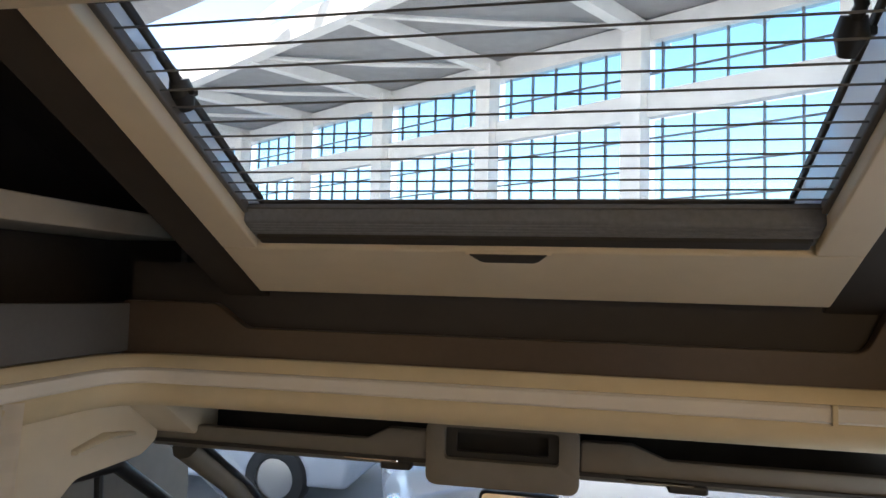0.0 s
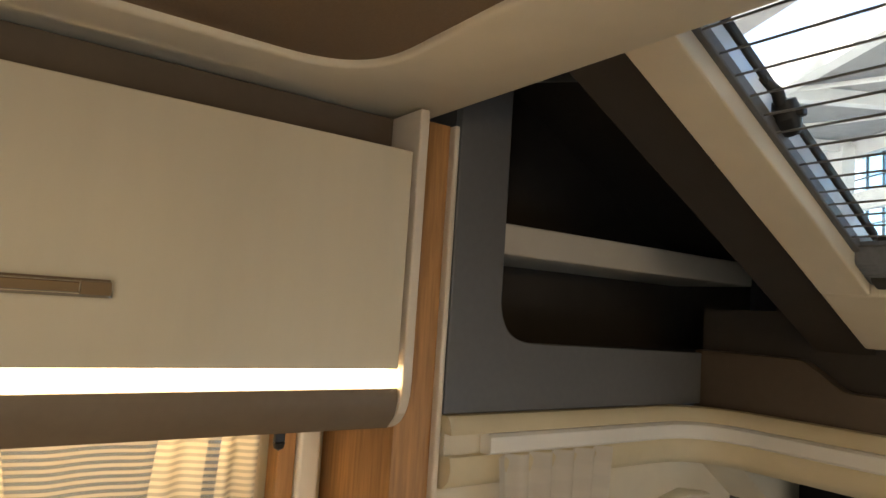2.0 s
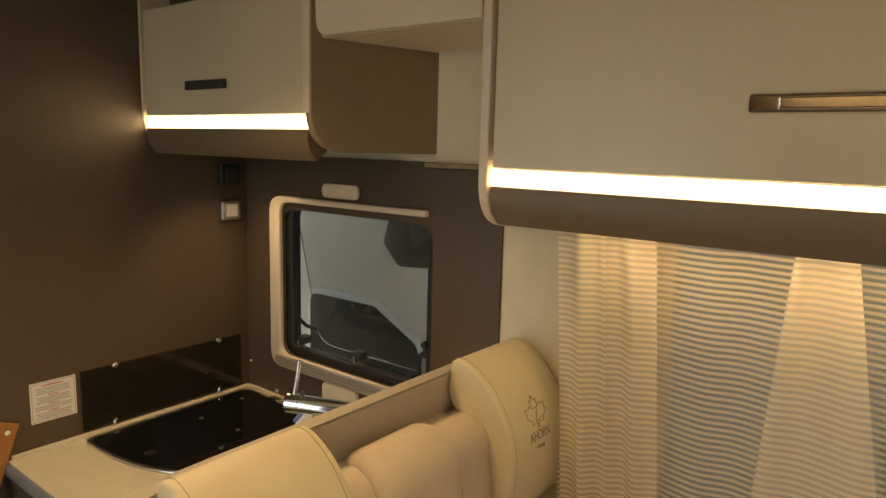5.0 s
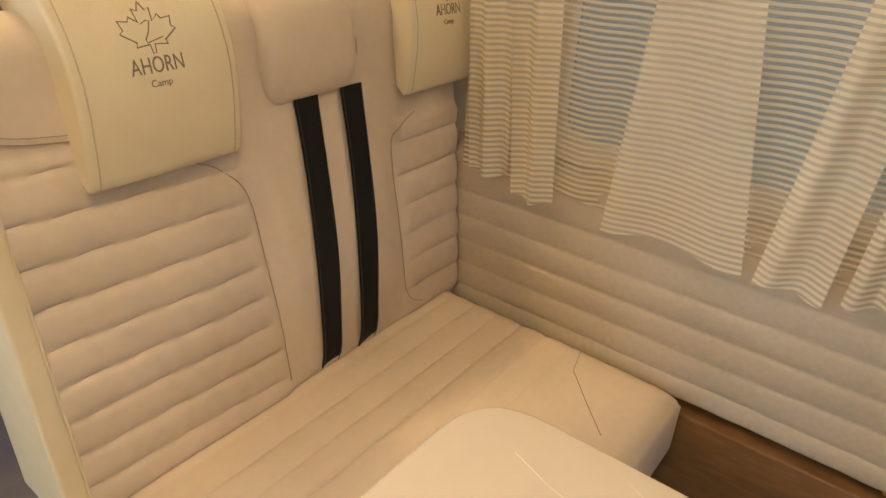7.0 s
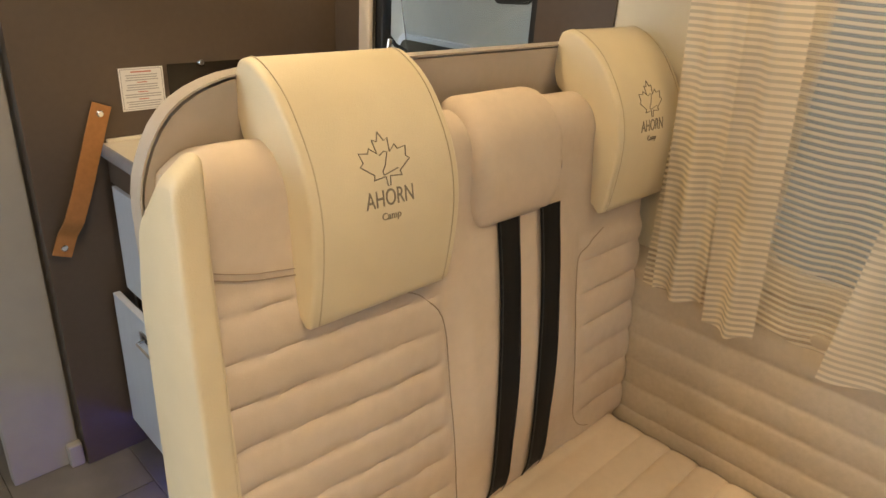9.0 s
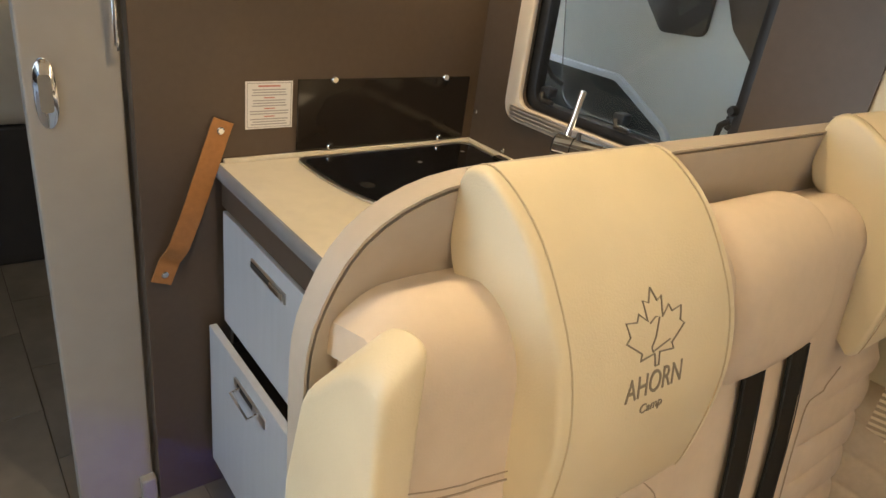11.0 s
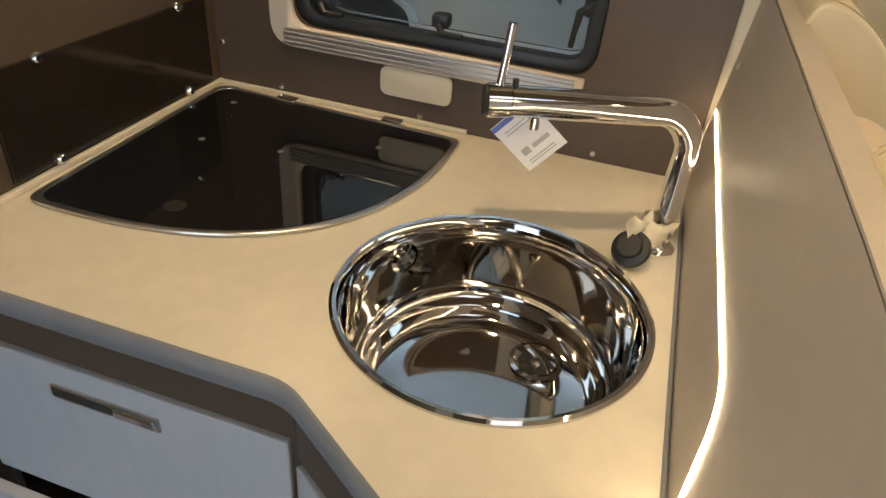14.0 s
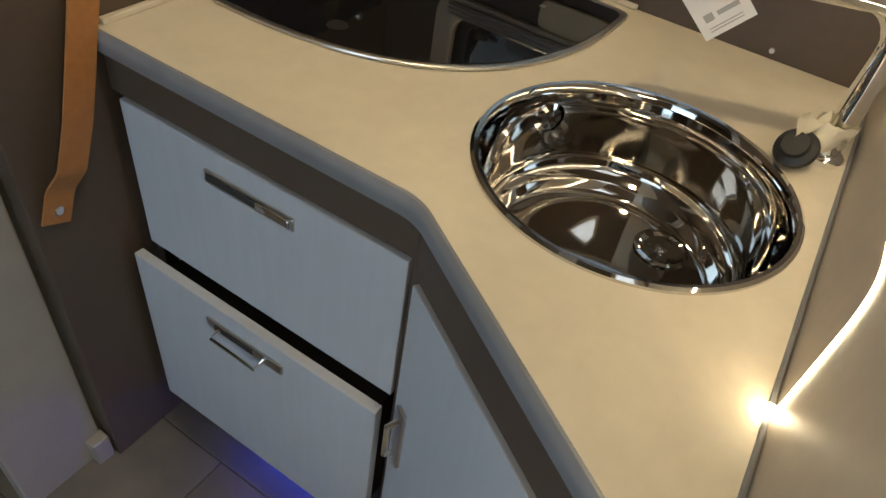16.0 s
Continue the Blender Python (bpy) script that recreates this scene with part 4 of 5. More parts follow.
def loft(profile, x0, x1, n, squeeze, round_to):
    """Carry a closed (y, z) profile along x, drawn in towards its middle at both ends."""
    cy = sum(p[0] for p in profile) / len(profile)
    cz = sum(p[1] for p in profile) / len(profile)
    bm, rings = bmesh.new(), []
    for i in range(n + 1):
        u = 0.5 - 0.5 * math.cos(math.pi * i / n)
        d = abs(2 * u - 1)
        e = max(0.0, (d - round_to) / (1 - round_to))
        k = 1 - squeeze * (1 - math.sqrt(max(0.0, 1 - e * e)))
        rings.append([bm.verts.new((x0 + (x1 - x0) * u, cy + (y - cy) * k, cz + (z - cz) * k)) for y, z in profile])
    m = len(profile)
    for a, b in zip(rings, rings[1:]):
        for k in range(m):
            bm.faces.new((a[k], a[(k + 1) % m], b[(k + 1) % m], b[k]))
    bm.faces.new(rings[0][::-1])
    bm.faces.new(rings[-1])
    return bm


def headrest(x0, x1, group, rise=0.0):
    h = thing("head_restraint", ((x0 + x1) / 2, -0.05, 0.97), "cream leather head restraint embroidered with a leaf and lettering", "head restraint", group)
    part("pad", prism(HEAD_FRONT + HEAD_BACK, "x", x1, x0, 0.012, seg=4), LEATH, h, "", True)
    for xs in (x0 - 0.013, x1 + 0.013):
        part("stitching", tube([(xs, y + 0.0006, z + (0.0008 if z > 1.2 else 0)) for y, z in HEAD_FRONT[3:-2]], 0.0009, 5), STITCH, h)
        part("stitching", tube([(xs + (0.008 if xs > (x0 + x1) / 2 else -0.008), y - 0.003, z - 0.002) for y, z in HEAD_FRONT[4:-3]], 0.0007, 5), STITCH, h)
    cx = (x0 + x1) / 2 + 0.003

    def on(p, q, lift=0.0006):
        z = 1.134 + q
        for (ya, za), (yb, zb) in zip(HEAD_FRONT[2:27], HEAD_FRONT[3:28]):
            if za <= z <= zb:
                return (cx - p, ya + (yb - ya) * (z - za) / (zb - za) + lift, z)
        return (cx - p, -0.02, z)
    out = [(a * 0.053, b * 0.044) for a, b in LEAF]
    ring = out + [(-a, b) for a, b in out[::-1]]
    part("leaf_outline", tube([on(a, b) for a, b in ring], 0.00085, 5, True), EMBR, h, "grey stitched leaf outline")
    part("leaf_figure", tube([on(a * 0.056, b * 0.056) for a, b in ((-0.12, 0.36), (0.02, 0.42), (0.10, 0.40), (-0.02, 0.16), (-0.12, 0.04), (-0.1, -0.03), (0.3, 0.06))], 0.00075, 5), EMBR, h)
    for text, size, stretch, drop in (("AHORN", 0.0205, 1.35, -0.0285), ("Camp", 0.0125, 1.0, -0.0500)):
        line = words("lettering", text, size, Matrix.Identity(4), EMBR, h)
        for v in line.data.vertices:
            v.co = on(v.co.x, v.co.y * stretch + drop, 0.0004 + v.co.z)
    h.location.z += rise
    return h


headrest(-0.246, -0.474, "head restraints")
headrest(-0.850, -1.066, "head restraints", 0.010)
pw = thing("centre_headrest", (-0.64, -0.05, 1.0), "soft beige cloth centre head restraint", "head restraint")
PILLOW = curve([(-0.080, 1.006), (-0.056, 1.004), (-0.043, 1.025), (-0.039, 1.075), (-0.047, 1.128), (-0.072, 1.166), (-0.108, 1.186), (-0.142, 1.182), (-0.160, 1.166), (-0.140, 1.140), (-0.10, 1.12), (-0.085, 1.07)], 3, True)
bm = loft(PILLOW, -0.738, -0.545, 22, 0.42, 0.72)
for v in bm.verts:
    v.co.y += 0.0035 * noise.noise(v.co * 16) + 0.002 * noise.noise(v.co * 45)
    v.co.x += 0.005 * noise.noise(v.co * 22 + Vector((5, 0, 0)))
part("pillow", bm, SUEDE, pw, "", True)
part("flap", sheet(14, 10, lambda u, v: (-0.745 - 0.030 * u, -0.058 - 0.030 * u - 0.075 * v * v + 0.006 * math.sin(9 * v + 4 * u), 1.055 + 0.110 * v - 0.01 * u), 0.012, (0.3, -1, 0)), SUEDE, pw, "folded cloth flap", True)
# black box paints the shadow gap below the pillow, behind the belts
part("webbing_slot", cube(-0.745, -0.575, -0.082, -0.062, 0.994, 1.012, 0.006), BELT, pw, "black box for the shaded gap under the pillow")

# side cushion along the wall
sc = thing("wall_cushion", (-1.05, 0.6, 0.42), "beige horizontally quilted cushion along the wall", "cushion")


def cush_f(u, v):
    y = -0.10 + 1.12 * u
    z = 0.415 + 0.415 * v
    b = 0.008 * (bumps(z - 0.355, 0.0607) - 0.3)
    x = -1.046 + b + 0.003 * noise.noise(Vector((y * 5, z * 12, 5))) + 0.0025 * noise.noise(Vector((y * 22, z * 6, 9)))
    x -= 0.035 * (1 - min(1, (1 - v) / 0.07)) ** 2 + 0.035 * (1 - min(1, v / 0.05)) ** 2
    return (x, y, z)


part("cushion_cover", sheet(120, 110, cush_f, 0.035, (-1, 0, 0)), SUEDE2, sc, "", True)
wb = thing("wall_box", (-1.06, 0.7, 0), "brown oak boxed skirting below the wall cushion", "panel", kind="structure")
part("box_front", cube(-1.095, -1.03, 0.485, 1.015, 0.0, 0.405, 0.004), DWOOD, wb)

# table
tb = thing("dinette_table", (-0.25, 0.7, 0), "cream laminate table with rounded corners", "table")
part("tabletop", prism(rect(-0.515, 0.02, 0.402, 1.05, 0.105, 10), "z", 0.692, 0.722, 0.008, seg=3), TABLE, tb, "", True)
part("vein", tube([(-0.44, 0.50, 0.7215), (-0.42, 0.56, 0.7215), (-0.405, 0.64, 0.7215)], 0.0016, 4, flat=0.5), VEIN, tb, "pale marbled vein")
part("vein", tube([(-0.49, 0.62, 0.7215), (-0.47, 0.66, 0.7215), (-0.46, 0.72, 0.7215)], 0.0013, 4, flat=0.5), VEIN, tb, "pale marbled vein")
part("pedestal", lathe([(0.03, 0.03), (0.03, 0.69), (0, 0.69)], -0.25, 0.72, 20), BRUSH, tb, "", True)
part("foot_plate", lathe([(0.16, 0.0), (0.16, 0.012), (0.04, 0.03), (0, 0.03)], -0.25, 0.72, 32), BRUSH, tb, "", True)

# ---- kitchen ----
SINK = (-0.621, -0.447)
wt = thing("worktop", (-0.7, -0.7, 0.87), "cream laminate worktop with a slanted corner", "worktop")
WTO = rounded([(-1.09, -1.148), (-0.400, -1.148), (-0.400, -0.612), (-0.143, -0.221), (-1.09, -0.221)], [0, 0, 0.09, 0, 0], 8)
circ = [(SINK[0] + 0.192 * math.cos(2 * math.pi * k / 56), SINK[1] + 0.192 * math.sin(2 * math.pi * k / 56)) for k in range(56)]
part("top", prism([(x - (0.004 if x > -0.5 else 0), y) for x, y in WTO], "z", 0.868, 0.900, holes=(circ,)), STONE, wt)
ed = WTO[1:-1]
bm = bmesh.new()
prof = [(-0.006, 0.8995), (0.0, 0.8985), (0.005, 0.893), (0.006, 0.882), (0.005, 0.870), (-0.006, 0.866)]
rings = []
for i, p in enumerate(ed):
    a, b = Vector(ed[max(i - 1, 0)]), Vector(ed[min(i + 1, len(ed) - 1)])
    d = (b - a).normalized()
    rings.append([bm.verts.new((p[0] + d.y * o, p[1] - d.x * o, z)) for o, z in prof])
for a, b in zip(rings, rings[1:]):
    for k in range(len(prof)):
        bm.faces.new((a[k], a[(k + 1) % len(prof)], b[(k + 1) % len(prof)], b[k]))
bm.faces.new(rings[0][::-1])
bm.faces.new(rings[-1])
part("edge", bm, EDGEM, wt, "grey rounded edge", True)
part("seal", tube([(-1.088, -0.223, 0.9005), (-0.15, -0.223, 0.9005)], 0.003, 6), EDGEM, wt, "grey sealing strip")

# sink
sk = thing("sink", (SINK[0], SINK[1], 0.74), "round polished steel sink set in the worktop", "sink")
SP = [(0.203, 0.9005), (0.203, 0.9045), (0.199, 0.9075), (0.194, 0.9065), (0.190, 0.901), (0.188, 0.893), (0.186, 0.86), (0.182, 0.80), (0.178, 0.782), (0.170, 0.770), (0.163, 0.767), (0.159, 0.763), (0.154, 0.752), (0.145, 0.746), (0.10, 0.743), (0.0, 0.741)]
part("bowl", lathe(SP, SINK[0], SINK[1], 96), STEEL, sk, "", True)
dx, dy = -0.708, -0.383
part("drain_ring", lathe([(0.040, 0.7435), (0.040, 0.7465), (0.034, 0.7475), (0.028, 0.744), (0.024, 0.7425), (0, 0.7425)], dx, dy, 32), STEEL, sk, "steel drain", True)
part("drain_hub", lathe([(0.009, 0.743), (0.009, 0.7455), (0.005, 0.7475), (0, 0.7475)], dx, dy, 16), CHROME, sk, "", True)
for k in range(6):
    a = k * math.pi / 3 + 0.3
    part("drain_hole", disc((dx + 0.0165 * math.cos(a), dy + 0.0165 * math.sin(a), 0.7424), (0, 0, 1), 0.0058, 0.0006), BLACKP, sk)
ov = (SINK[0] - 0.10, SINK[1] - 0.153, 0.858)
nrm = (Vector((SINK[0], SINK[1], 0)) - Vector((ov[0], ov[1], 0))).normalized()
part("overflow", disc(Vector(ov) - nrm * 0.004, nrm, 0.024, 0.006, 24), STEEL, sk, "round steel overflow")
for k in range(6):
    a = k * math.pi / 3
    sd_ = nrm.cross(Vector((0, 0, 1)))
    c = Vector(ov) + nrm * 0.0021 + sd_ * 0.012 * math.cos(a) + Vector((0, 0, 0.012 * math.sin(a)))
    part("overflow_hole", disc(c, nrm, 0.0042, 0.0006), BLACKP, sk)


# hob
def hob_outline(g):
    """A corner hob: two straight sides joined by one wide sweep."""
    a, c, b = Vector((-0.567 - g, -1.040)), Vector((-0.567 - g, -0.618 - g)), Vector((-0.985, -0.618 - g))
    sweep = [tuple((1 - t) ** 2 * a + 2 * t * (1 - t) * c + t * t * b) for t in (k / 16 for k in range(17))]
    base = [(-1.070 + g, -1.132 + g), (-0.567 - g, -1.124 + g)] + sweep + [(-1.052 + g, -0.618 - g)]
    return rounded(base, [0.03, 0.03] + [0] * len(sweep) + [0.025], 5)


hb = thing("hob", (-0.85, -0.9, 0.9), "corner hob under a black glass lid with a steel rim", "hob")
part("rim", prism(hob_outline(0.0), "z", 0.9008, 0.9065, 0.002, holes=(hob_outline(0.011),)), BRUSH, hb, "steel rim", True)
part("glass_lid", prism(hob_outline(0.012), "z", 0.9012, 0.9055), BLACKG, hb, "black glass lid")
part("lid_knob", lathe([(0.016, 0.9056), (0.016, 0.9066), (0.009, 0.9070), (0, 0.9066)], -0.640, -0.925, 20), BLACKP, hb, "", True)
for px, py in ((-1.0, -1.06), (-0.84, -1.02), (-0.86, -0.88), (-0.95, -0.74)):
    part("burner_mark", disc((px, py, 0.9056), (0, 0, 1), 0.006, 0.0008), GREYP, hb)
for py in (-0.98, -0.76):
    part("hinge", cube(-1.072, -1.052, py - 0.02, py + 0.02, 0.9056, 0.911, 0.002), CHROME, hb)

# base unit
bu = thing("base_unit", (-0.7, -0.7, 0), "dark brown kitchen base unit", "cabinet")
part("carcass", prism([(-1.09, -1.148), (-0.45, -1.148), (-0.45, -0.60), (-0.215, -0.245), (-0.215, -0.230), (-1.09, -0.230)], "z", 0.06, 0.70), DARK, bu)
part("top_rail", cube(-0.45, -0.408, -1.148, -0.606, 0.802, 0.866), BROWN, bu, "dark brown top rail")
bm = cube(0.0, 0.435, -0.010, 0.012, 0.79, 0.866)
bm.transform(Matrix.Translation((-0.402, -0.595, 0)) @ Matrix.Rotation(math.atan2(0.333, 0.214), 4, "Z"))
part("top_rail", bm, BROWN, bu, "dark brown top rail")
part("corner_post", cube(-0.452, -0.406, -0.616, -0.592, 0.06, 0.866, 0.004), BROWN, bu)
part("plinth", prism([(-1.09, -1.14), (-0.47, -1.14), (-0.47, -0.60), (-0.24, -0.24), (-1.09, -0.24)], "z", 0.0, 0.06), BROWN, bu)
part("side_panel", cube(-0.47, -0.425, -1.149, -1.130, 0.06, 0.806), BROWN, bu)


def drawer(x, z0, z1, group, label, bail):
    d = thing("drawer", (x, -0.87, z0), label, "drawer", group)
    fr = part("front", cube(x - 0.018, x, -1.127, -0.618, z0, z1, 0.002), GREYW, d, "pale grey front")
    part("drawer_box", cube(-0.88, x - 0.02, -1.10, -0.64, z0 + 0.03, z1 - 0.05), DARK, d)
    zc = z1 - 0.046
    part("handle_plate", cube(x - 0.002, x + 0.0045, -0.960, -0.797, zc - 0.013, zc + 0.010, 0.002), BRUSH, fr, "satin steel handle plate")
    part("handle_slot", cube(x + 0.003, x + 0.0055, -0.942 if bail else -0.957, -0.857 if bail else -0.847, zc - 0.008, zc + 0.006, 0.001), CABD, fr)
    if bail:
        part("bail", tube([(x + 0.004, -0.930, zc - 0.002), (x + 0.022, -0.930, zc - 0.006), (x + 0.022, -0.835, zc - 0.008), (x + 0.004, -0.835, zc - 0.002)], 0.0045, 8), CHROME, fr, "pulled-out chrome bail", True)
    else:
        part("handle_bar", cube(x + 0.004, x + 0.008, -0.862, -0.802, zc - 0.008, zc + 0.006, 0.002), CHROME, fr, "chrome bar")


drawer(-0.402, 0.518, 0.798, "kitchen drawers", "pale grey upper drawer, closed, with a flush handle", False)
drawer(-0.366, 0.110, 0.514, "kitchen drawers", "pale grey lower drawer standing slightly open", True)
cd = thing("corner_door", (-0.3, -0.43, 0.06), "pale grey slanted cupboard door of the kitchen", "door")
DA, DB = Vector((-0.402, -0.595, 0)), Vector((-0.188, -0.262, 0))
dd = (DB - DA).normalized()
ang = math.atan2(dd.y, dd.x)
mdoor = Matrix.Translation(DA) @ Matrix.Rotation(ang, 4, "Z")
bm = cube(0.004, (DB - DA).length, -0.016, 0.004, 0.08, 0.785, 0.002)
bm.transform(mdoor)
leaf = part("leaf", bm, GREYW, cd)
bm = cube(0.022, 0.047, -0.0225, -0.016, 0.42, 0.560, 0.003)
bm.transform(mdoor)
part("handle_plate", bm, BRUSH, leaf, "satin steel handle plate")
bm = tube([(0.034, -0.02, 0.45), (0.034, -0.038, 0.455), (0.034, -0.038, 0.53), (0.034, -0.02, 0.535)], 0.005, 8)
bm.transform(mdoor)
part("bail", bm, CHROME, leaf, "chrome bail", True)

# tap
tp = thing("tap", (-0.837, -0.257, 0.9), "chrome swivel tap with a slim lever", "tap")
bx, by = -0.837, -0.257
hd = Vector((-0.730, -0.510, 1.12))
top_z = 1.112
dirn = (Vector((hd.x, hd.y, 0)) - Vector((bx, by, 0))).normalized()
pts = [Vector((bx, by, 0.905)), Vector((bx, by, 1.06))]
for k in range(1, 8):
    a = k / 8 * math.pi / 2
    pts.append(Vector((bx, by, 1.06)) + dirn * 0.055 * (1 - math.cos(a)) + Vector((0, 0, 0.055 * math.sin(a))))
pts += [Vector((bx, by, 1.115)) + dirn * 0.06, Vector((bx, by, 1.117)) + dirn * 0.16, Vector((bx, by, 1.119)) + dirn * 0.245]
part("spout", tube(pts, [0.0165] * 3 + [0.0185] * 6 + [0.020] * 3, 24), CHROME, tp, "", True)
part("collar", lathe([(0.026, 0.900), (0.026, 0.908), (0.022, 0.912), (0.0165, 0.913)], bx, by, 28), CHROME, tp, "chrome base collar", True)
e0 = Vector((bx, by, 1.119)) + dirn * 0.246
part("head", tube([e0, e0 + dirn * 0.028], 0.0215, 24), CHROME, tp, "", True)
part("head_cap", tube([e0 + dirn * 0.0285, e0 + dirn * 0.032], [0.020, 0.018], 24), BLACKP, tp, "dark end cap")
lv = e0 + dirn * 0.014
part("lever", tube([lv + Vector((0, 0, 0.015)), lv + Vector((-0.006, 0.002, 0.05)), lv + Vector((-0.012, 0.004, 0.092))], [0.0055, 0.005, 0.0055], 14), CHROME, tp, "slim chrome lever", True)
nz = e0 - dirn * 0.035
part("nozzle", tube([nz - Vector((0, 0, 0.012)), nz - Vector((0, 0, 0.034))], 0.0095, 18), CHROME, tp, "", True)
part("knob", tube([e0 - dirn * 0.005 + Vector((0, 0, 0.018)), e0 - dirn * 0.005 + Vector((0, 0, 0.028))], 0.004, 10), BLACKP, tp)
# tag
tg = thing("swing_tag", (hd.x, hd.y, 1.03), "white paper tag with printing hung on the tap", "tag")
td = Vector((-0.25, 0.97, 0)).normalized()


def tagbox(u0, u1, v0, v1, off, mt, nm, par):
    bm = bmesh.new()
    o = e0 + dirn * 0.004 - Vector((0, 0, 0.024))
    tilt = Matrix.Rotation(radians(48), 4, Vector((td.y, -td.x, 0)))
    nn = Vector((td.y, -td.x, 0))
    vs = []
    for k in (off, off + 0.0006):
        for u, v in ((u0, v0), (u1, v0), (u1, v1), (u0, v1)):
            vs.append(bm.verts.new(o + (tilt @ (td * u + Vector((0, 0, -v)))) + nn * k))
    for f in ((0, 1, 2, 3), (7, 6, 5, 4), (0, 1, 5, 4), (1, 2, 6, 5), (2, 3, 7, 6), (3, 0, 4, 7)):
        bm.faces.new([vs[i] for i in f])
    return part(nm, bm, mt, par)


card = tagbox(-0.022, 0.040, 0.0, 0.078, 0.0, PAPER, "card", tg)
tagbox(-0.0215, 0.0395, 0.001, 0.008, 0.0007, BLUEI, "blue_band", card)
tagbox(-0.012, -0.001, 0.048, 0.058, 0.0007, GREYI, "mark", card)
tagbox(0.004, 0.030, 0.050, 0.056, 0.0007, GREYI, "print_line", card)
for v in (0.016, 0.021, 0.066, 0.070):
    tagbox(-0.012, 0.028, v, v + 0.0012, 0.0007, GREYI, "print_line", card)
# plug and tape at the foot
PLUGM = Matrix.Translation((-0.790, -0.291, 0.9205)) @ Vector((0, 0, 1)).rotation_difference(Vector((0.55, -0.25, 0.62))).to_matrix().to_4x4() @ Matrix.Scale(0.82, 4)
pg = thing("sink_plug", (-0.80, -0.30, 0.9), "black rubber sink plug taped to the tap", "plug")
bm = lathe([(0, 0.0), (0.030, 0.0), (0.034, 0.006), (0.032, 0.013), (0.022, 0.018), (0.020, 0.026), (0, 0.026)], 0, 0, 28)
bm.transform(PLUGM)
part("plug_body", bm, BLACKP, pg, "", True)
for k in range(6):
    a = k / 6 * 2 * math.pi
    bm = cube(-0.004, 0.004, -0.004, 0.004, 0.008, 0.016, 0.0015)
    bm.transform(PLUGM @ Matrix.Translation((0.024 * math.cos(a), 0.024 * math.sin(a), 0)))
    part("rib", bm, BLACKP, pg)
tpz = thing("masking_tape", (-0.83, -0.27, 0.92), "crumpled cream masking tape round the tap foot", "tape")


def tape_f(u, v):
    a = u * 2 * math.pi
    r = 0.0205 + 0.012 * max(0, math.cos(a + 0.9)) ** 2 + 0.005 * noise.noise(Vector((3 * math.cos(a), 3 * math.sin(a), v * 4)))
    return (bx + r * math.cos(a) + 0.018 * max(0, math.cos(a + 0.9)) * (1 - v), by + r * math.sin(a) - 0.006 * (1 - v), 0.925 + 0.034 * v + 0.006 * noise.noise(Vector((2 * math.cos(a), 2 * math.sin(a), 7))))


part("wrap", sheet(36, 8, tape_f, 0.0008, (0.5, -0.5, 0)), TAPE, tpz, "", True)
part("loose_end", sheet(12, 8, lambda u, v: (bx + 0.012 + 0.042 * u, by - 0.022 - 0.028 * u + 0.008 * v + 0.006 * math.sin(8 * u + 5 * v), 0.935 + 0.030 * v + 0.009 * math.sin(6 * u + 2 * v) + 0.006 * u), 0.0008, (0, 0.3, 1)), TAPE, tpz, "crumpled loose end", True)

# worktop light on the partition
lp = thing("worktop_light", (-0.7, -0.22, 1.05), "glowing warm light line let into the partition", "light strip")
LP = rounded([(-1.085, 1.034), (-0.408, 1.034), (-0.366, 0.906)], [0, 0.06, 0], 8)
bm, rings = bmesh.new(), []
for i, (x, z) in enumerate(LP):
    a, b = Vector(LP[max(i - 1, 0)]), Vector(LP[min(i + 1, len(LP) - 1)])
    d = (b - a).normalized()
    nx, nz_ = -d.y, d.x
    rings.append([bm.verts.new((x + nx * o, y, z + nz_ * o)) for o, y in ((0.0023, -0.2188), (0.0023, -0.2206), (-0.0023, -0.2206), (-0.0023, -0.2188))])
for a, b in zip(rings, rings[1:]):
    for k in range(4):
        bm.faces.new((a[k], a[(k + 1) % 4], b[(k + 1) % 4], b[k]))
bm.faces.new(rings[0][::-1])
bm.faces.new(rings[-1])
lean(bm)
part("light_line", bm, LED2, lp)
part("end_light", disc((-0.364, -0.2200, 0.907), (0, -1, 0), 0.0055, 0.010), LED3, lp, "bright bare end")

# splash panel, label, strap, screws
sp = thing("splash_panel", (-0.82, -1.145, 0.92), "smoked dark splash panel fixed by four chrome caps", "panel")
part("panel", cube(-1.060, -0.580, -1.1495, -1.143, 0.915, 1.076, 0.0015), SMOKE, sp)
for x, z in ((-0.666, 1.076), (-0.978, 1.076), (-0.663, 0.921), (-0.980, 0.921)):
    part("screw_cap", disc((x, -1.1432, z), (0, 1, 0), 0.009, 0.009), CHROME, sp, "", True)
part("splash_edge", cube(-1.0905, -0.412, -1.149, -1.139, 0.9003, 0.910, 0.002), STONE, sp, "cream sealing strip")
ks = thing("splash_strip", (-1.09, -0.7, 0.9), "thin cream sealing strip along the kitchen wall", "trim", kind="structure")
part("strip", cube(-1.0915, -1.083, -1.139, -0.62, 0.9003, 0.909, 0.002), STONE, ks)
for yy, zz in ((-1.008, 0.918), (-0.715, 0.916), (-0.386, 0.914), (-0.232, 0.970), (-1.135, 0.985)):
    sc_ = solid("screw", disc((-1.0925, yy, zz), (1, 0, 0), 0.0062, 0.006), CHROME, "small chrome screw cap on the kitchen wall", "screw", group="screws of the wall lining", smooth=True)
lb = thing("safety_label", (-0.515, -1.149, 1.02), "white paper label with red and grey printed lines", "label")
sheet_ob = part("paper", cube(-0.569, -0.462, -1.1498, -1.1490, 0.970, 1.073), PAPER, lb)
rnd = random.Random(4)
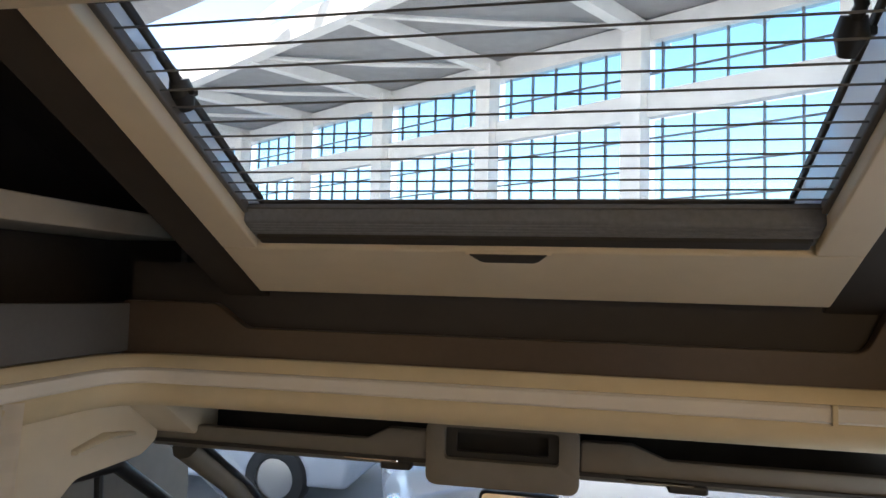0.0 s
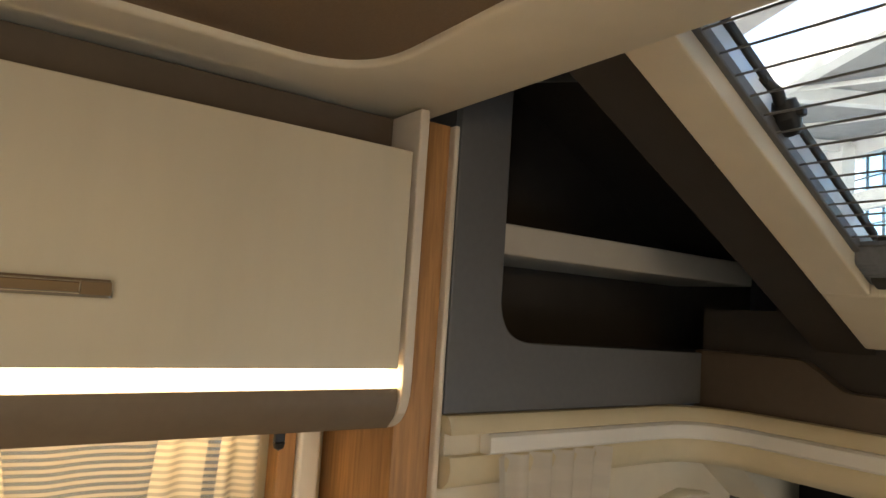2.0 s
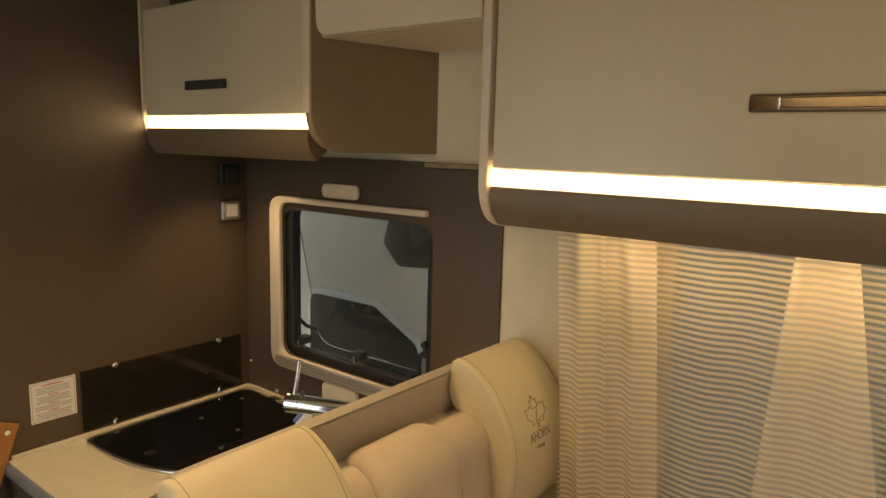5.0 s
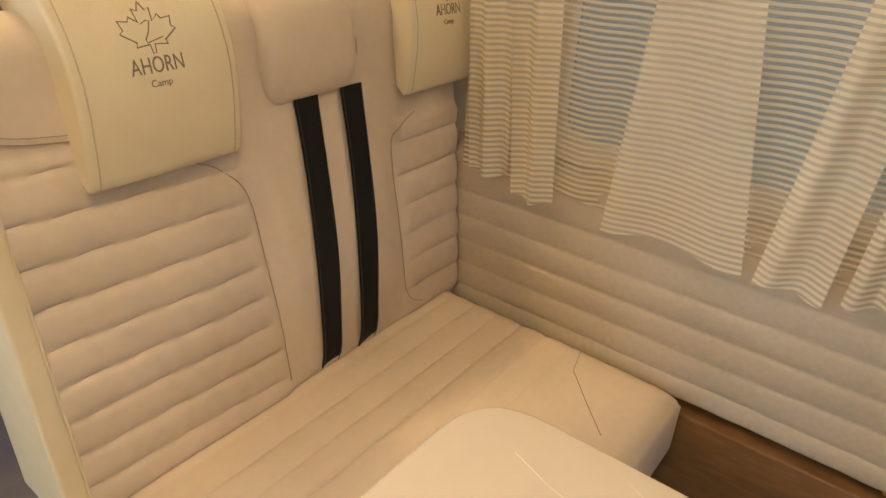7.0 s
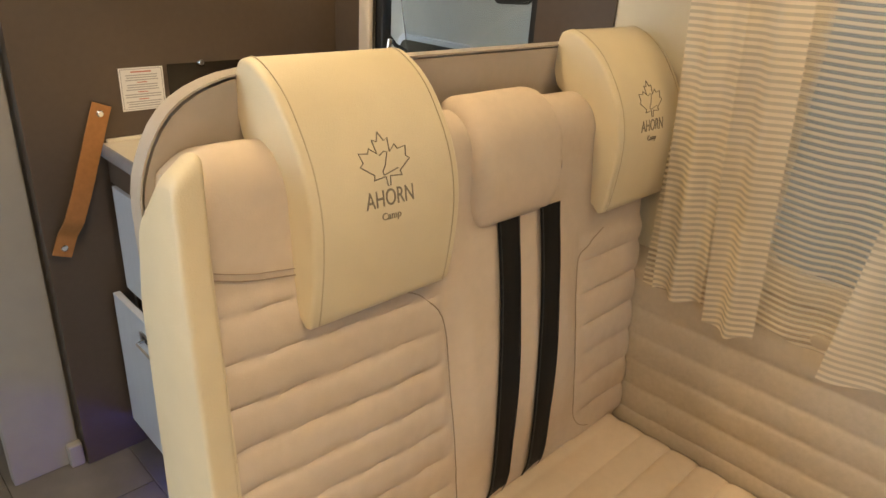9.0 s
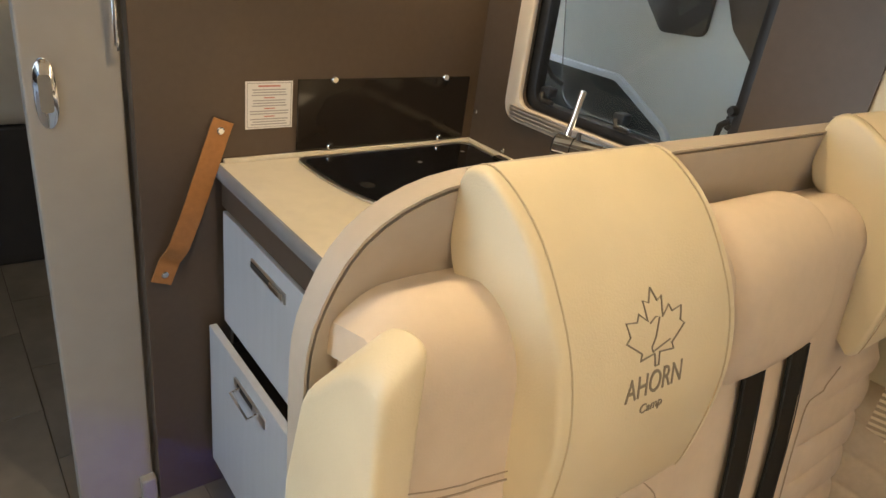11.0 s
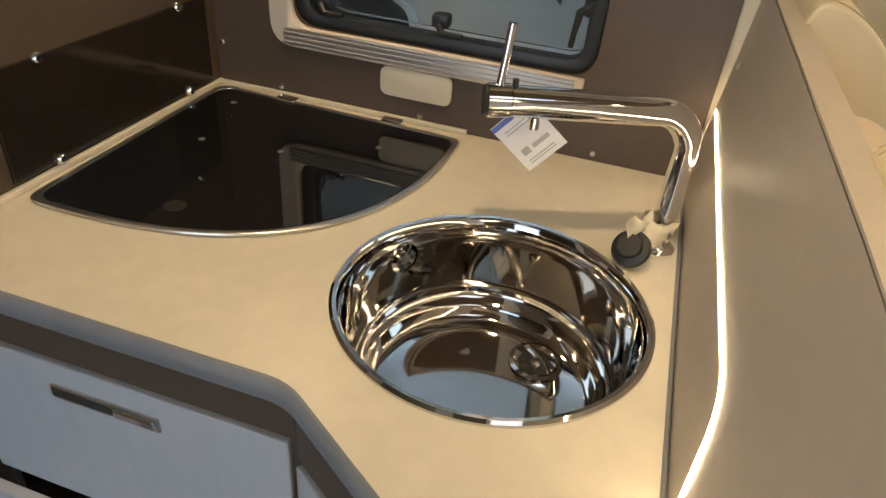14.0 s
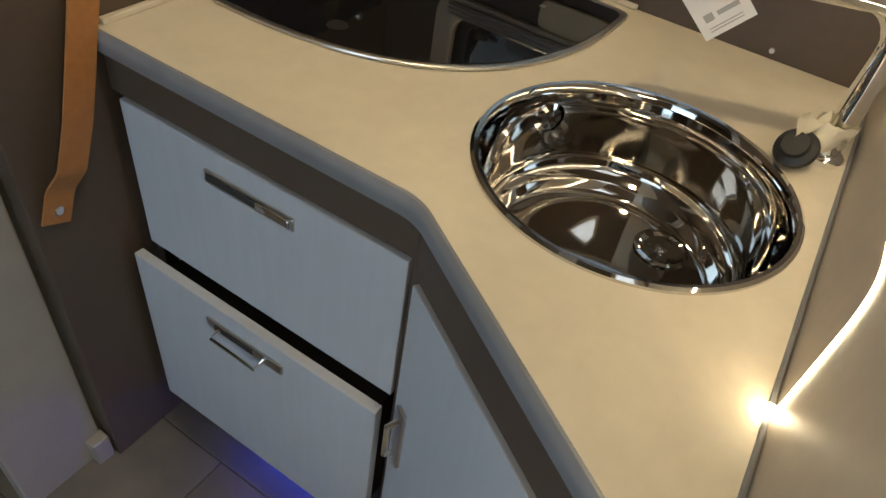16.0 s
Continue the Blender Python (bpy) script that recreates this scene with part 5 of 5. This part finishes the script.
part("frame_line", prism(rect(-0.566, -0.465, 0.973, 1.070), "y", -1.1490, -1.1486, holes=(rect(-0.5645, -0.4665, 0.9745, 1.0685),)), GREYI, sheet_ob)
part("title_bar", cube(-0.540, -0.490, -1.1490, -1.1486, 1.061, 1.0645), REDI, sheet_ob)
for k in range(14):
    z = 1.055 - k * 0.0058
    red = k in (3, 7, 10)
    w = 0.012 if red else rnd.uniform(0.036, 0.045)
    part("title_bar" if red else "text_line", cube(-0.5155 - w, -0.5155 + w, -1.1490, -1.1486, z - 0.0012, z + 0.0012), REDI if red else GREYI, sheet_ob)

st = thing("leather_strap", (-0.34, -1.14, 0.66), "tan leather strap handle with two screws on the tall panel", "strap")
P0, P1 = Vector((-0.404, -1.146, 0.975)), Vector((-0.277, -1.146, 0.660))
ax = (P1 - P0).normalized()
sd2 = Vector((ax.z, 0, -ax.x))


def strap_f(u, v):
    t = v
    out = 0.004 + 0.020 * (min(1, (t - 0.06) / 0.5, (0.86 - t) / 0.10) if 0.06 < t < 0.86 else 0)
    p = P0 - ax * 0.022 + (P1 - P0 + ax * 0.044) * t + sd2 * (u - 0.5) * 0.044
    return (p.x, p.y + out, p.z)


part("strap_leather", sheet(4, 40, strap_f, 0.0035, (0, 1, 0)), STRAP, st, "", True)
for p in (P0, P1):
    part("screw", disc((p.x, p.y + 0.0078, p.z), (0, 1, 0), 0.008, 0.004), CHROME, st)

# kitchen window
kw = thing("window_2", (-1.1, -0.7, 1.04), "kitchen window with a cream inner frame, ajar", "window", kind="structure")
part("window_frame", prism(rounded([(-0.425, 1.516), (-1.018, 1.516), (-1.018, 1.006), (-0.425, 1.006), (-0.425, 1.046), (-0.972, 1.046), (-0.972, 1.500), (-0.425, 1.500)], [0, 0.05, 0.05, 0, 0, 0.04, 0.04, 0]), "x", -1.0915, -1.076, 0.004), EDGEB, kw, "beige inner frame", True)
part("blind_channel", cube(-1.074, -1.068, -0.985, -0.440, 1.014, 1.044, 0.002), BRUSH, kw, "grooved satin blind channel")
for k in range(3):
    part("groove", cube(-1.0685, -1.0662, -0.985, -0.440, 1.019 + k * 0.009, 1.021 + k * 0.009), GREYI, kw)
part("gasket", prism(rect(-0.983, -0.412, 1.037, 1.488, 0.05), "x", -1.139, -1.106, 0.004, holes=(rect(-0.950, -0.440, 1.066, 1.479, 0.03),)), BLACKP, kw, "black rubber gasket", True)
PANE = Matrix.Translation((-1.15, 0, 1.475)) @ Matrix.Rotation(radians(12), 4, "Y") @ Matrix.Translation((1.15, 0, -1.475))
bm = prism(rect(-0.985, -0.425, 1.03, 1.485, 0.06), "x", -1.156, -1.150)
bm.transform(PANE)
part("pane", bm, TINT, kw, "tinted acrylic pane").visible_shadow = False
for yy in (-0.93, -0.70):
    bm = cube(-1.150, -1.118, yy - 0.016, yy + 0.016, 1.075, 1.10, 0.006)
    part("latch", bm, BLACKP, kw, "black latch", True)
    part("latch_lever", tube([(-1.112, yy, 1.085), (-1.105, yy + 0.012, 1.072), (-1.10, yy + 0.05, 1.074)], [0.007, 0.006, 0.005], 8), BLACKP, kw, "", True)
part("latch", cube(-1.135, -1.105, -0.452, -0.430, 1.138, 1.172, 0.008), BLACKP, kw, "black latch", True)
part("latch_boss", disc((-1.108, -0.438, 1.178), (1, 0, 0), 0.010, 0.016), BLACKP, kw, "", True)
part("latch_lever", tube([(-1.108, -0.440, 1.158), (-1.105, -0.456, 1.146), (-1.108, -0.460, 1.115), (-1.115, -0.463, 1.086)], [0.007, 0.007, 0.005, 0.005], 8), BLACKP, kw, "black lever", True)
part("stay_arm", tube([(-1.12, -0.955, 1.16), (-1.16, -0.955, 1.12), (-1.20, -0.955, 1.10)], 0.006, 8), BLACKP, kw)
for z0, z1 in ((0.948, 1.004), (1.524, 1.562)):
    part("blind_tab", prism(rect(-0.795, -0.655, z0, z1, 0.018), "x", -1.090, -1.080, 0.003), CREAM, kw, "cream pull tab", True)

# sockets on the tall panel
for z in (1.49, 1.385):
    so = thing("wall_socket", (-1.03, -1.15, z), "black and steel wall socket on the tall panel", "socket", "wall sockets")
    part("plate", cube(-1.065, -1.0, -1.1495, -1.135, z - 0.03, z + 0.03, 0.005), BRUSH if z < 1.4 else BLACKP, so)
    part("face", cube(-1.052, -1.013, -1.136, -1.130, z - 0.02, z + 0.02, 0.003), WHITEP if z < 1.4 else CABD, so)

# sliding door and rear room
sdoor = thing("sliding_door", (-0.15, -1.2, 0), "grey sliding door leaf with an oval chrome latch", "door")
lf = part("leaf", cube(-0.232, -0.066, -1.225, -1.185, 0.0, 2.06, 0.004), DGREY, sdoor)
bm = prism([(-0.100 + 0.020 * math.cos(2 * math.pi * k / 32) * 1.0, 1.05 + 0.066 * math.copysign(abs(math.sin(2 * math.pi * k / 32)) ** 0.7, math.sin(2 * math.pi * k / 32))) for k in range(32)], "y", -1.186, -1.180, 0.002)
part("latch_plate", bm, CHROME, lf, "oval chrome latch plate", True)
part("latch_recess", prism(rect(-0.111, -0.089, 1.015, 1.085, 0.008), "y", -1.181, -1.1785), CABG, lf, "flat dark plate in the finger grip")
part("foot_block", cube(-0.236, -0.20, -1.19, -1.160, 0.0, 0.07, 0.004), DGREY, sdoor)
gh = thing("grab_handle", (-0.228, -1.16, 1.2), "slim bright grab handle at the door post", "handle")
part("bar", tube([(-0.222, -1.165, 1.135), (-0.220, -1.15, 1.15), (-0.220, -1.15, 1.4), (-0.222, -1.165, 1.415)], 0.006, 10), CHROME, gh, "", True)
bd = thing("bed", (0.1, -2.9, 0), "made bed with cream linen in the rear room", "bed")
part("bed_base", cube(-0.9, 1.2, -3.18, -2.62, 0.0, 0.56, 0.01), DARK, bd)
part("mattress", cube(-0.9, 1.2, -3.19, -2.58, 0.565, 1.02, 0.06, 4), BEDM, bd, "", True)
bl = thing("step_light", (-0.30, -0.86, 0.03), "small blue step light at the plinth", "light")
part("blue_lens", cube(-0.4695, -0.463, -0.93, -0.70, 0.020, 0.040, 0.002), BLUELED, bl)

# ---- floor tiles ----
tile_mesh = None
for i in range(-4, 5):
    for j in range(-7, 5):
        w, h = 0.30, 0.45
        off = 0.225 if i % 2 else 0.0
        x0, y0 = i * w - 0.05, j * h + off - 0.3
        if x0 < -1.12 or x0 + w > 1.29 or y0 < -3.2 or y0 + h > 2.2:
            continue
        if tile_mesh is None:
            bm = cube(0.0015, w - 0.0015, 0.0015, h - 0.0015, -0.004, 0.0, 0.0008, 1)
            t0 = part("tile", bm, TILE, floor_ob)
            tile_mesh = t0.data
            t0.location = (x0, y0, 0)
        else:
            t0 = new("tile", tile_mesh)
            t0.parent = floor_ob
            t0.location = (x0, y0, 0)

# ---- fittings hung at the height of the ceiling and of the cab ----
HUNG = ("ceiling", "hatch_frame", "roof_hatch", "overhead_cabinet", "cabinet_handle", "curtain_hook", "bulkhead_box", "recess_", "pod_", "wall_pod_rear", "front_board", "roof_window", "window_catch",
        "cab_moulding", "curtain_rail", "curtain_rod", "cab_side", "cab_tray", "cab_curtain", "overhead_console", "reading_light", "windscreen", "rear_view_mirror", "dashboard", "wall_socket")
for ob in list(scene.objects):
    if ob.parent is None and ob.name.startswith(HUNG):
        ob.location.z += RISE

# ---- outside: neighbouring van, hall, cars ----
G = -0.55
solid("ground", cube(-400, 400, -400, 400, G - 0.1, G), HALLF, "polished grey hall floor", "ground", "structure")
nv = thing("motorhome", (-2.4, -1.0, G), "white motorhome parked close beside the kitchen window", "motorhome")
part("side_wall", prism(rounded([(-5.0, -0.15), (0.75, -0.15), (1.4, 0.75), (0.9, 2.4), (-5.0, 2.4)], [0.1, 0.2, 0.2, 0.2, 0.1]), "x", -4.0, -1.74, 0.03), VANW, nv, "", True)
part("window_frame", prism(rounded([(-1.60, 0.42), (-0.955, 0.42), (-0.955, 0.93), (-1.20, 1.06), (-1.60, 1.06)], [0.05, 0.08, 0.07, 0.06, 0.05]), "x", -1.745, -1.722, 0.006), VANF, nv, "pale window frame", True)
part("window_glass", prism(rounded([(-1.58, 0.44), (-0.975, 0.44), (-0.975, 0.92), (-1.205, 1.04), (-1.58, 1.04)], [0.05, 0.07, 0.06, 0.05, 0.05]), "x", -1.724, -1.7185), VANG, nv, "dark tinted window")
part("stripe", prism([(-0.86, 1.26), (-0.575, 1.0), (-0.50, 1.32), (-0.72, 1.62), (-1.05, 1.62)], "x", -1.742, -1.737), BROWN, nv, "dark diagonal stripe")
part("mirror", prism(rounded([(-1.16, 1.30), (-1.08, 1.215), (-0.93, 1.225), (-0.93, 1.42), (-1.12, 1.42)], 0.03), "x", -1.737, -1.715, 0.008), CABD, nv, "dark mirror", True)
for yy in (-3.4, 0.1):
    bm = lathe([(0, -0.1), (0.33, -0.1), (0.36, -0.05), (0.36, 0.05), (0.33, 0.1), (0, 0.1)], 0, 0, 32)
    bm.transform(Matrix.Translation((-1.86, yy, G + 0.36)) @ Matrix.Rotation(radians(90), 4, "Y"))
    part("wheel", bm, RUBBER, nv, "", True)

# glazed hall wall, running from far to near
HA, HB = Vector((-24.4, 39.5, 0)), Vector((18.4, 12.3, 0))
hd_ = (HB - HA)
hl = hd_.length
hu = hd_.normalized()
hn = Vector((-hu.y, hu.x, 0))
MH = Matrix(((hu.x, hn.x, 0, HA.x), (hu.y, hn.y, 0, HA.y), (0, 0, 1, 0), (0, 0, 0, 1)))


def along(x0, x1, n0, n1, z0, z1, bm=None):
    b = cube(x0, x1, n0, n1, z0, z1)
    b.transform(MH)
    return b if bm is None else merge(bm, b)


hw = thing("hall_facade", (0, 25, G), "glazed facade of the exhibition hall with white columns", "facade", kind="structure")
part("parapet", along(0, hl, 0.0, 0.4, G, 3.6), HALLW, hw, "white lower wall")
part("transom_beam", along(0, hl, -0.5, -0.1, 7.2, 8.0), HALLW, hw, "white transom beam")
part("head_beam", along(0, hl, -0.3, 0.3, 9.7, 10.4), HALLW, hw, "white head beam")
k = 0.0
while k <= hl:
    part("column", along(k, k + 0.7, -0.9, -0.3, G, 10.2), HALLW, hw, "white column")
    k += 6.2
k = 0.0
while k < hl:
    part("mullion", along(k, k + 0.06, 0.0, 0.12, 3.6, 9.7), MULL, hw)
    k += 1.03
for z0, z1 in ((3.6, 7.2), (8.0, 9.7)):
    k = 0.0
    while k < hl:
        part("glazing", along(k + 0.7, min(k + 6.2, hl), 0.04, 0.05, z0, z1), PANEB, hw, "blue tinted glazing").visible_shadow = False
        k += 6.2
for z in (4.6, 5.6, 6.6, 8.7):
    part("glazing_bar", along(0, hl, 0.0, 0.10, z, z + 0.06), MULL, hw)
hr = thing("hall_roof", (0, 20, 10), "white steel roof structure of the exhibition hall", "roof", kind="structure")
part("deck", along(-4, hl, -7.0, 0.4, 10.45, 10.6), HALLR, hr, "grey roof deck")
k = 0.0
while k <= hl:
    part("roof_beam", along(k + 0.1, k + 0.5, -7.2, 0.0, 9.95, 10.44), HALLW, hr, "white roof beam")
    part("brace", tube([MH @ Vector((k + 0.3, -6.8, 10.3)), MH @ Vector((k + 3.4, -3.5, 10.2)), MH @ Vector((k + 6.5, -0.2, 10.3))], 0.09, 6), HALLW, hr)
    k += 6.2
part("edge_beam", along(-4, hl, -7.5, -7.0, 10.0, 10.8), HALLW, hr, "white edge beam")
part("deck", prism([(-30, 30), (-9, 20), (-4, 13), (-30, 10)], "z", 12.0, 12.2), HALLR, hr, "grey roof deck")
# unseen deck added over both vans to shade them from the sky
part("deck", prism([(-40, -9), (30, -9), (30, 3.5), (-40, 9.5)], "z", 9.0, 9.3), HALLR, hr, "grey roof deck")
part("deck", prism([(0, 24), (20, 14), (20, 4), (2.5, 12)], "z", 11.6, 11.8), HALLR, hr, "grey roof deck")
for (x0, y0), (x1, y1), z, w in (((-16, 8), (6, 24), 11.0, 0.7), ((-24, 20), (10, 16), 10.6, 0.4), ((-10, 6), (-6, 30), 10.8, 0.5), ((-2, 5), (3, 26), 10.9, 0.6), ((-20, 30), (8, 8), 11.4, 0.5), ((5, 6), (12, 20), 11.0, 0.5)):
    part("roof_beam", tube([(x0, y0, z), ((x0 + x1) / 2, (y0 + y1) / 2, z + 0.7), (x1, y1, z)], w / 2, 6), HALLW, hr, "white roof beam")
for k in range(9):
    x = -12 + k * 2.6
    part("hanger", tube([(x, 12 + k * 0.4, 10.2), (x, 12 + k * 0.4, 11.8)], 0.06, 6), HALLW, hr)


def car(cx, cy, turn, paint, label):
    c = thing("parked_car", (cx, cy, G), label, "car", "parked cars")
    m = Matrix.Translation((cx, cy, G)) @ Matrix.Rotation(radians(turn), 4, "Z")
    o = rounded([(-2.1, 0.25), (2.1, 0.25), (2.15, 0.62), (1.95, 0.82), (0.95, 0.98), (0.35, 1.42), (-1.3, 1.45), (-2.0, 1.0), (-2.15, 0.7)], 0.12, 4)
    bm = prism(o, "y", -0.85, 0.85, 0.08, seg=3)
    bm.transform(m)
    part("body", bm, paint, c, "", True)
    for sy in (-0.86, 0.86):
        bm = prism(rounded([(-1.25, 1.0), (0.85, 1.0), (0.30, 1.37), (-1.15, 1.39)], 0.06), "y", sy - 0.006, sy + 0.006)
        bm.transform(m)
        part("side_window", bm, VANG, c, "dark side glass")
        for wx in (-1.35, 1.35):
            bm = lathe([(0.20, -0.1), (0.31, -0.1), (0.33, -0.06), (0.33, 0.06), (0.31, 0.1), (0.20, 0.1)], 0, 0, 28)
            bm.transform(m @ Matrix.Translation((wx, sy * 0.93, 0.33)) @ Matrix.Rotation(radians(90), 4, "X"))
            wh = part("wheel", bm, RUBBER, c, "", True)
            bm = lathe([(0.20, -0.08), (0.20, 0.08), (0.06, 0.09), (0, 0.09)], 0, 0, 20)
            bm.transform(m @ Matrix.Translation((wx, sy * 0.93, 0.33)) @ Matrix.Rotation(radians(90 if sy < 0 else -90), 4, "X"))
            part("rim", bm, BRUSH, wh, "silver rim", True)
    for sy in (-0.62, 0.62):
        bm = cube(1.98, 2.13, sy - 0.2, sy + 0.2, 0.60, 0.74, 0.04)
        bm.transform(m)
        part("headlight", bm, CHROME, c, "clear headlight", True)
    bm = prism(rounded([(0.98, 1.0), (1.02, 1.0), (0.40, 1.43), (0.36, 1.41)], 0.005), "y", -0.7, 0.7)
    bm.transform(m)
    part("windscreen", bm, VANG, c, "dark windscreen")


car(-4.05, 7.55, 0, CARP, "pale blue car parked in the hall")
car(0.75, 6.35, 198, CARS, "silver car parked in the hall facing the van")
car(-7.0, 11.0, 40, CARS, "silver car parked further off in the hall")
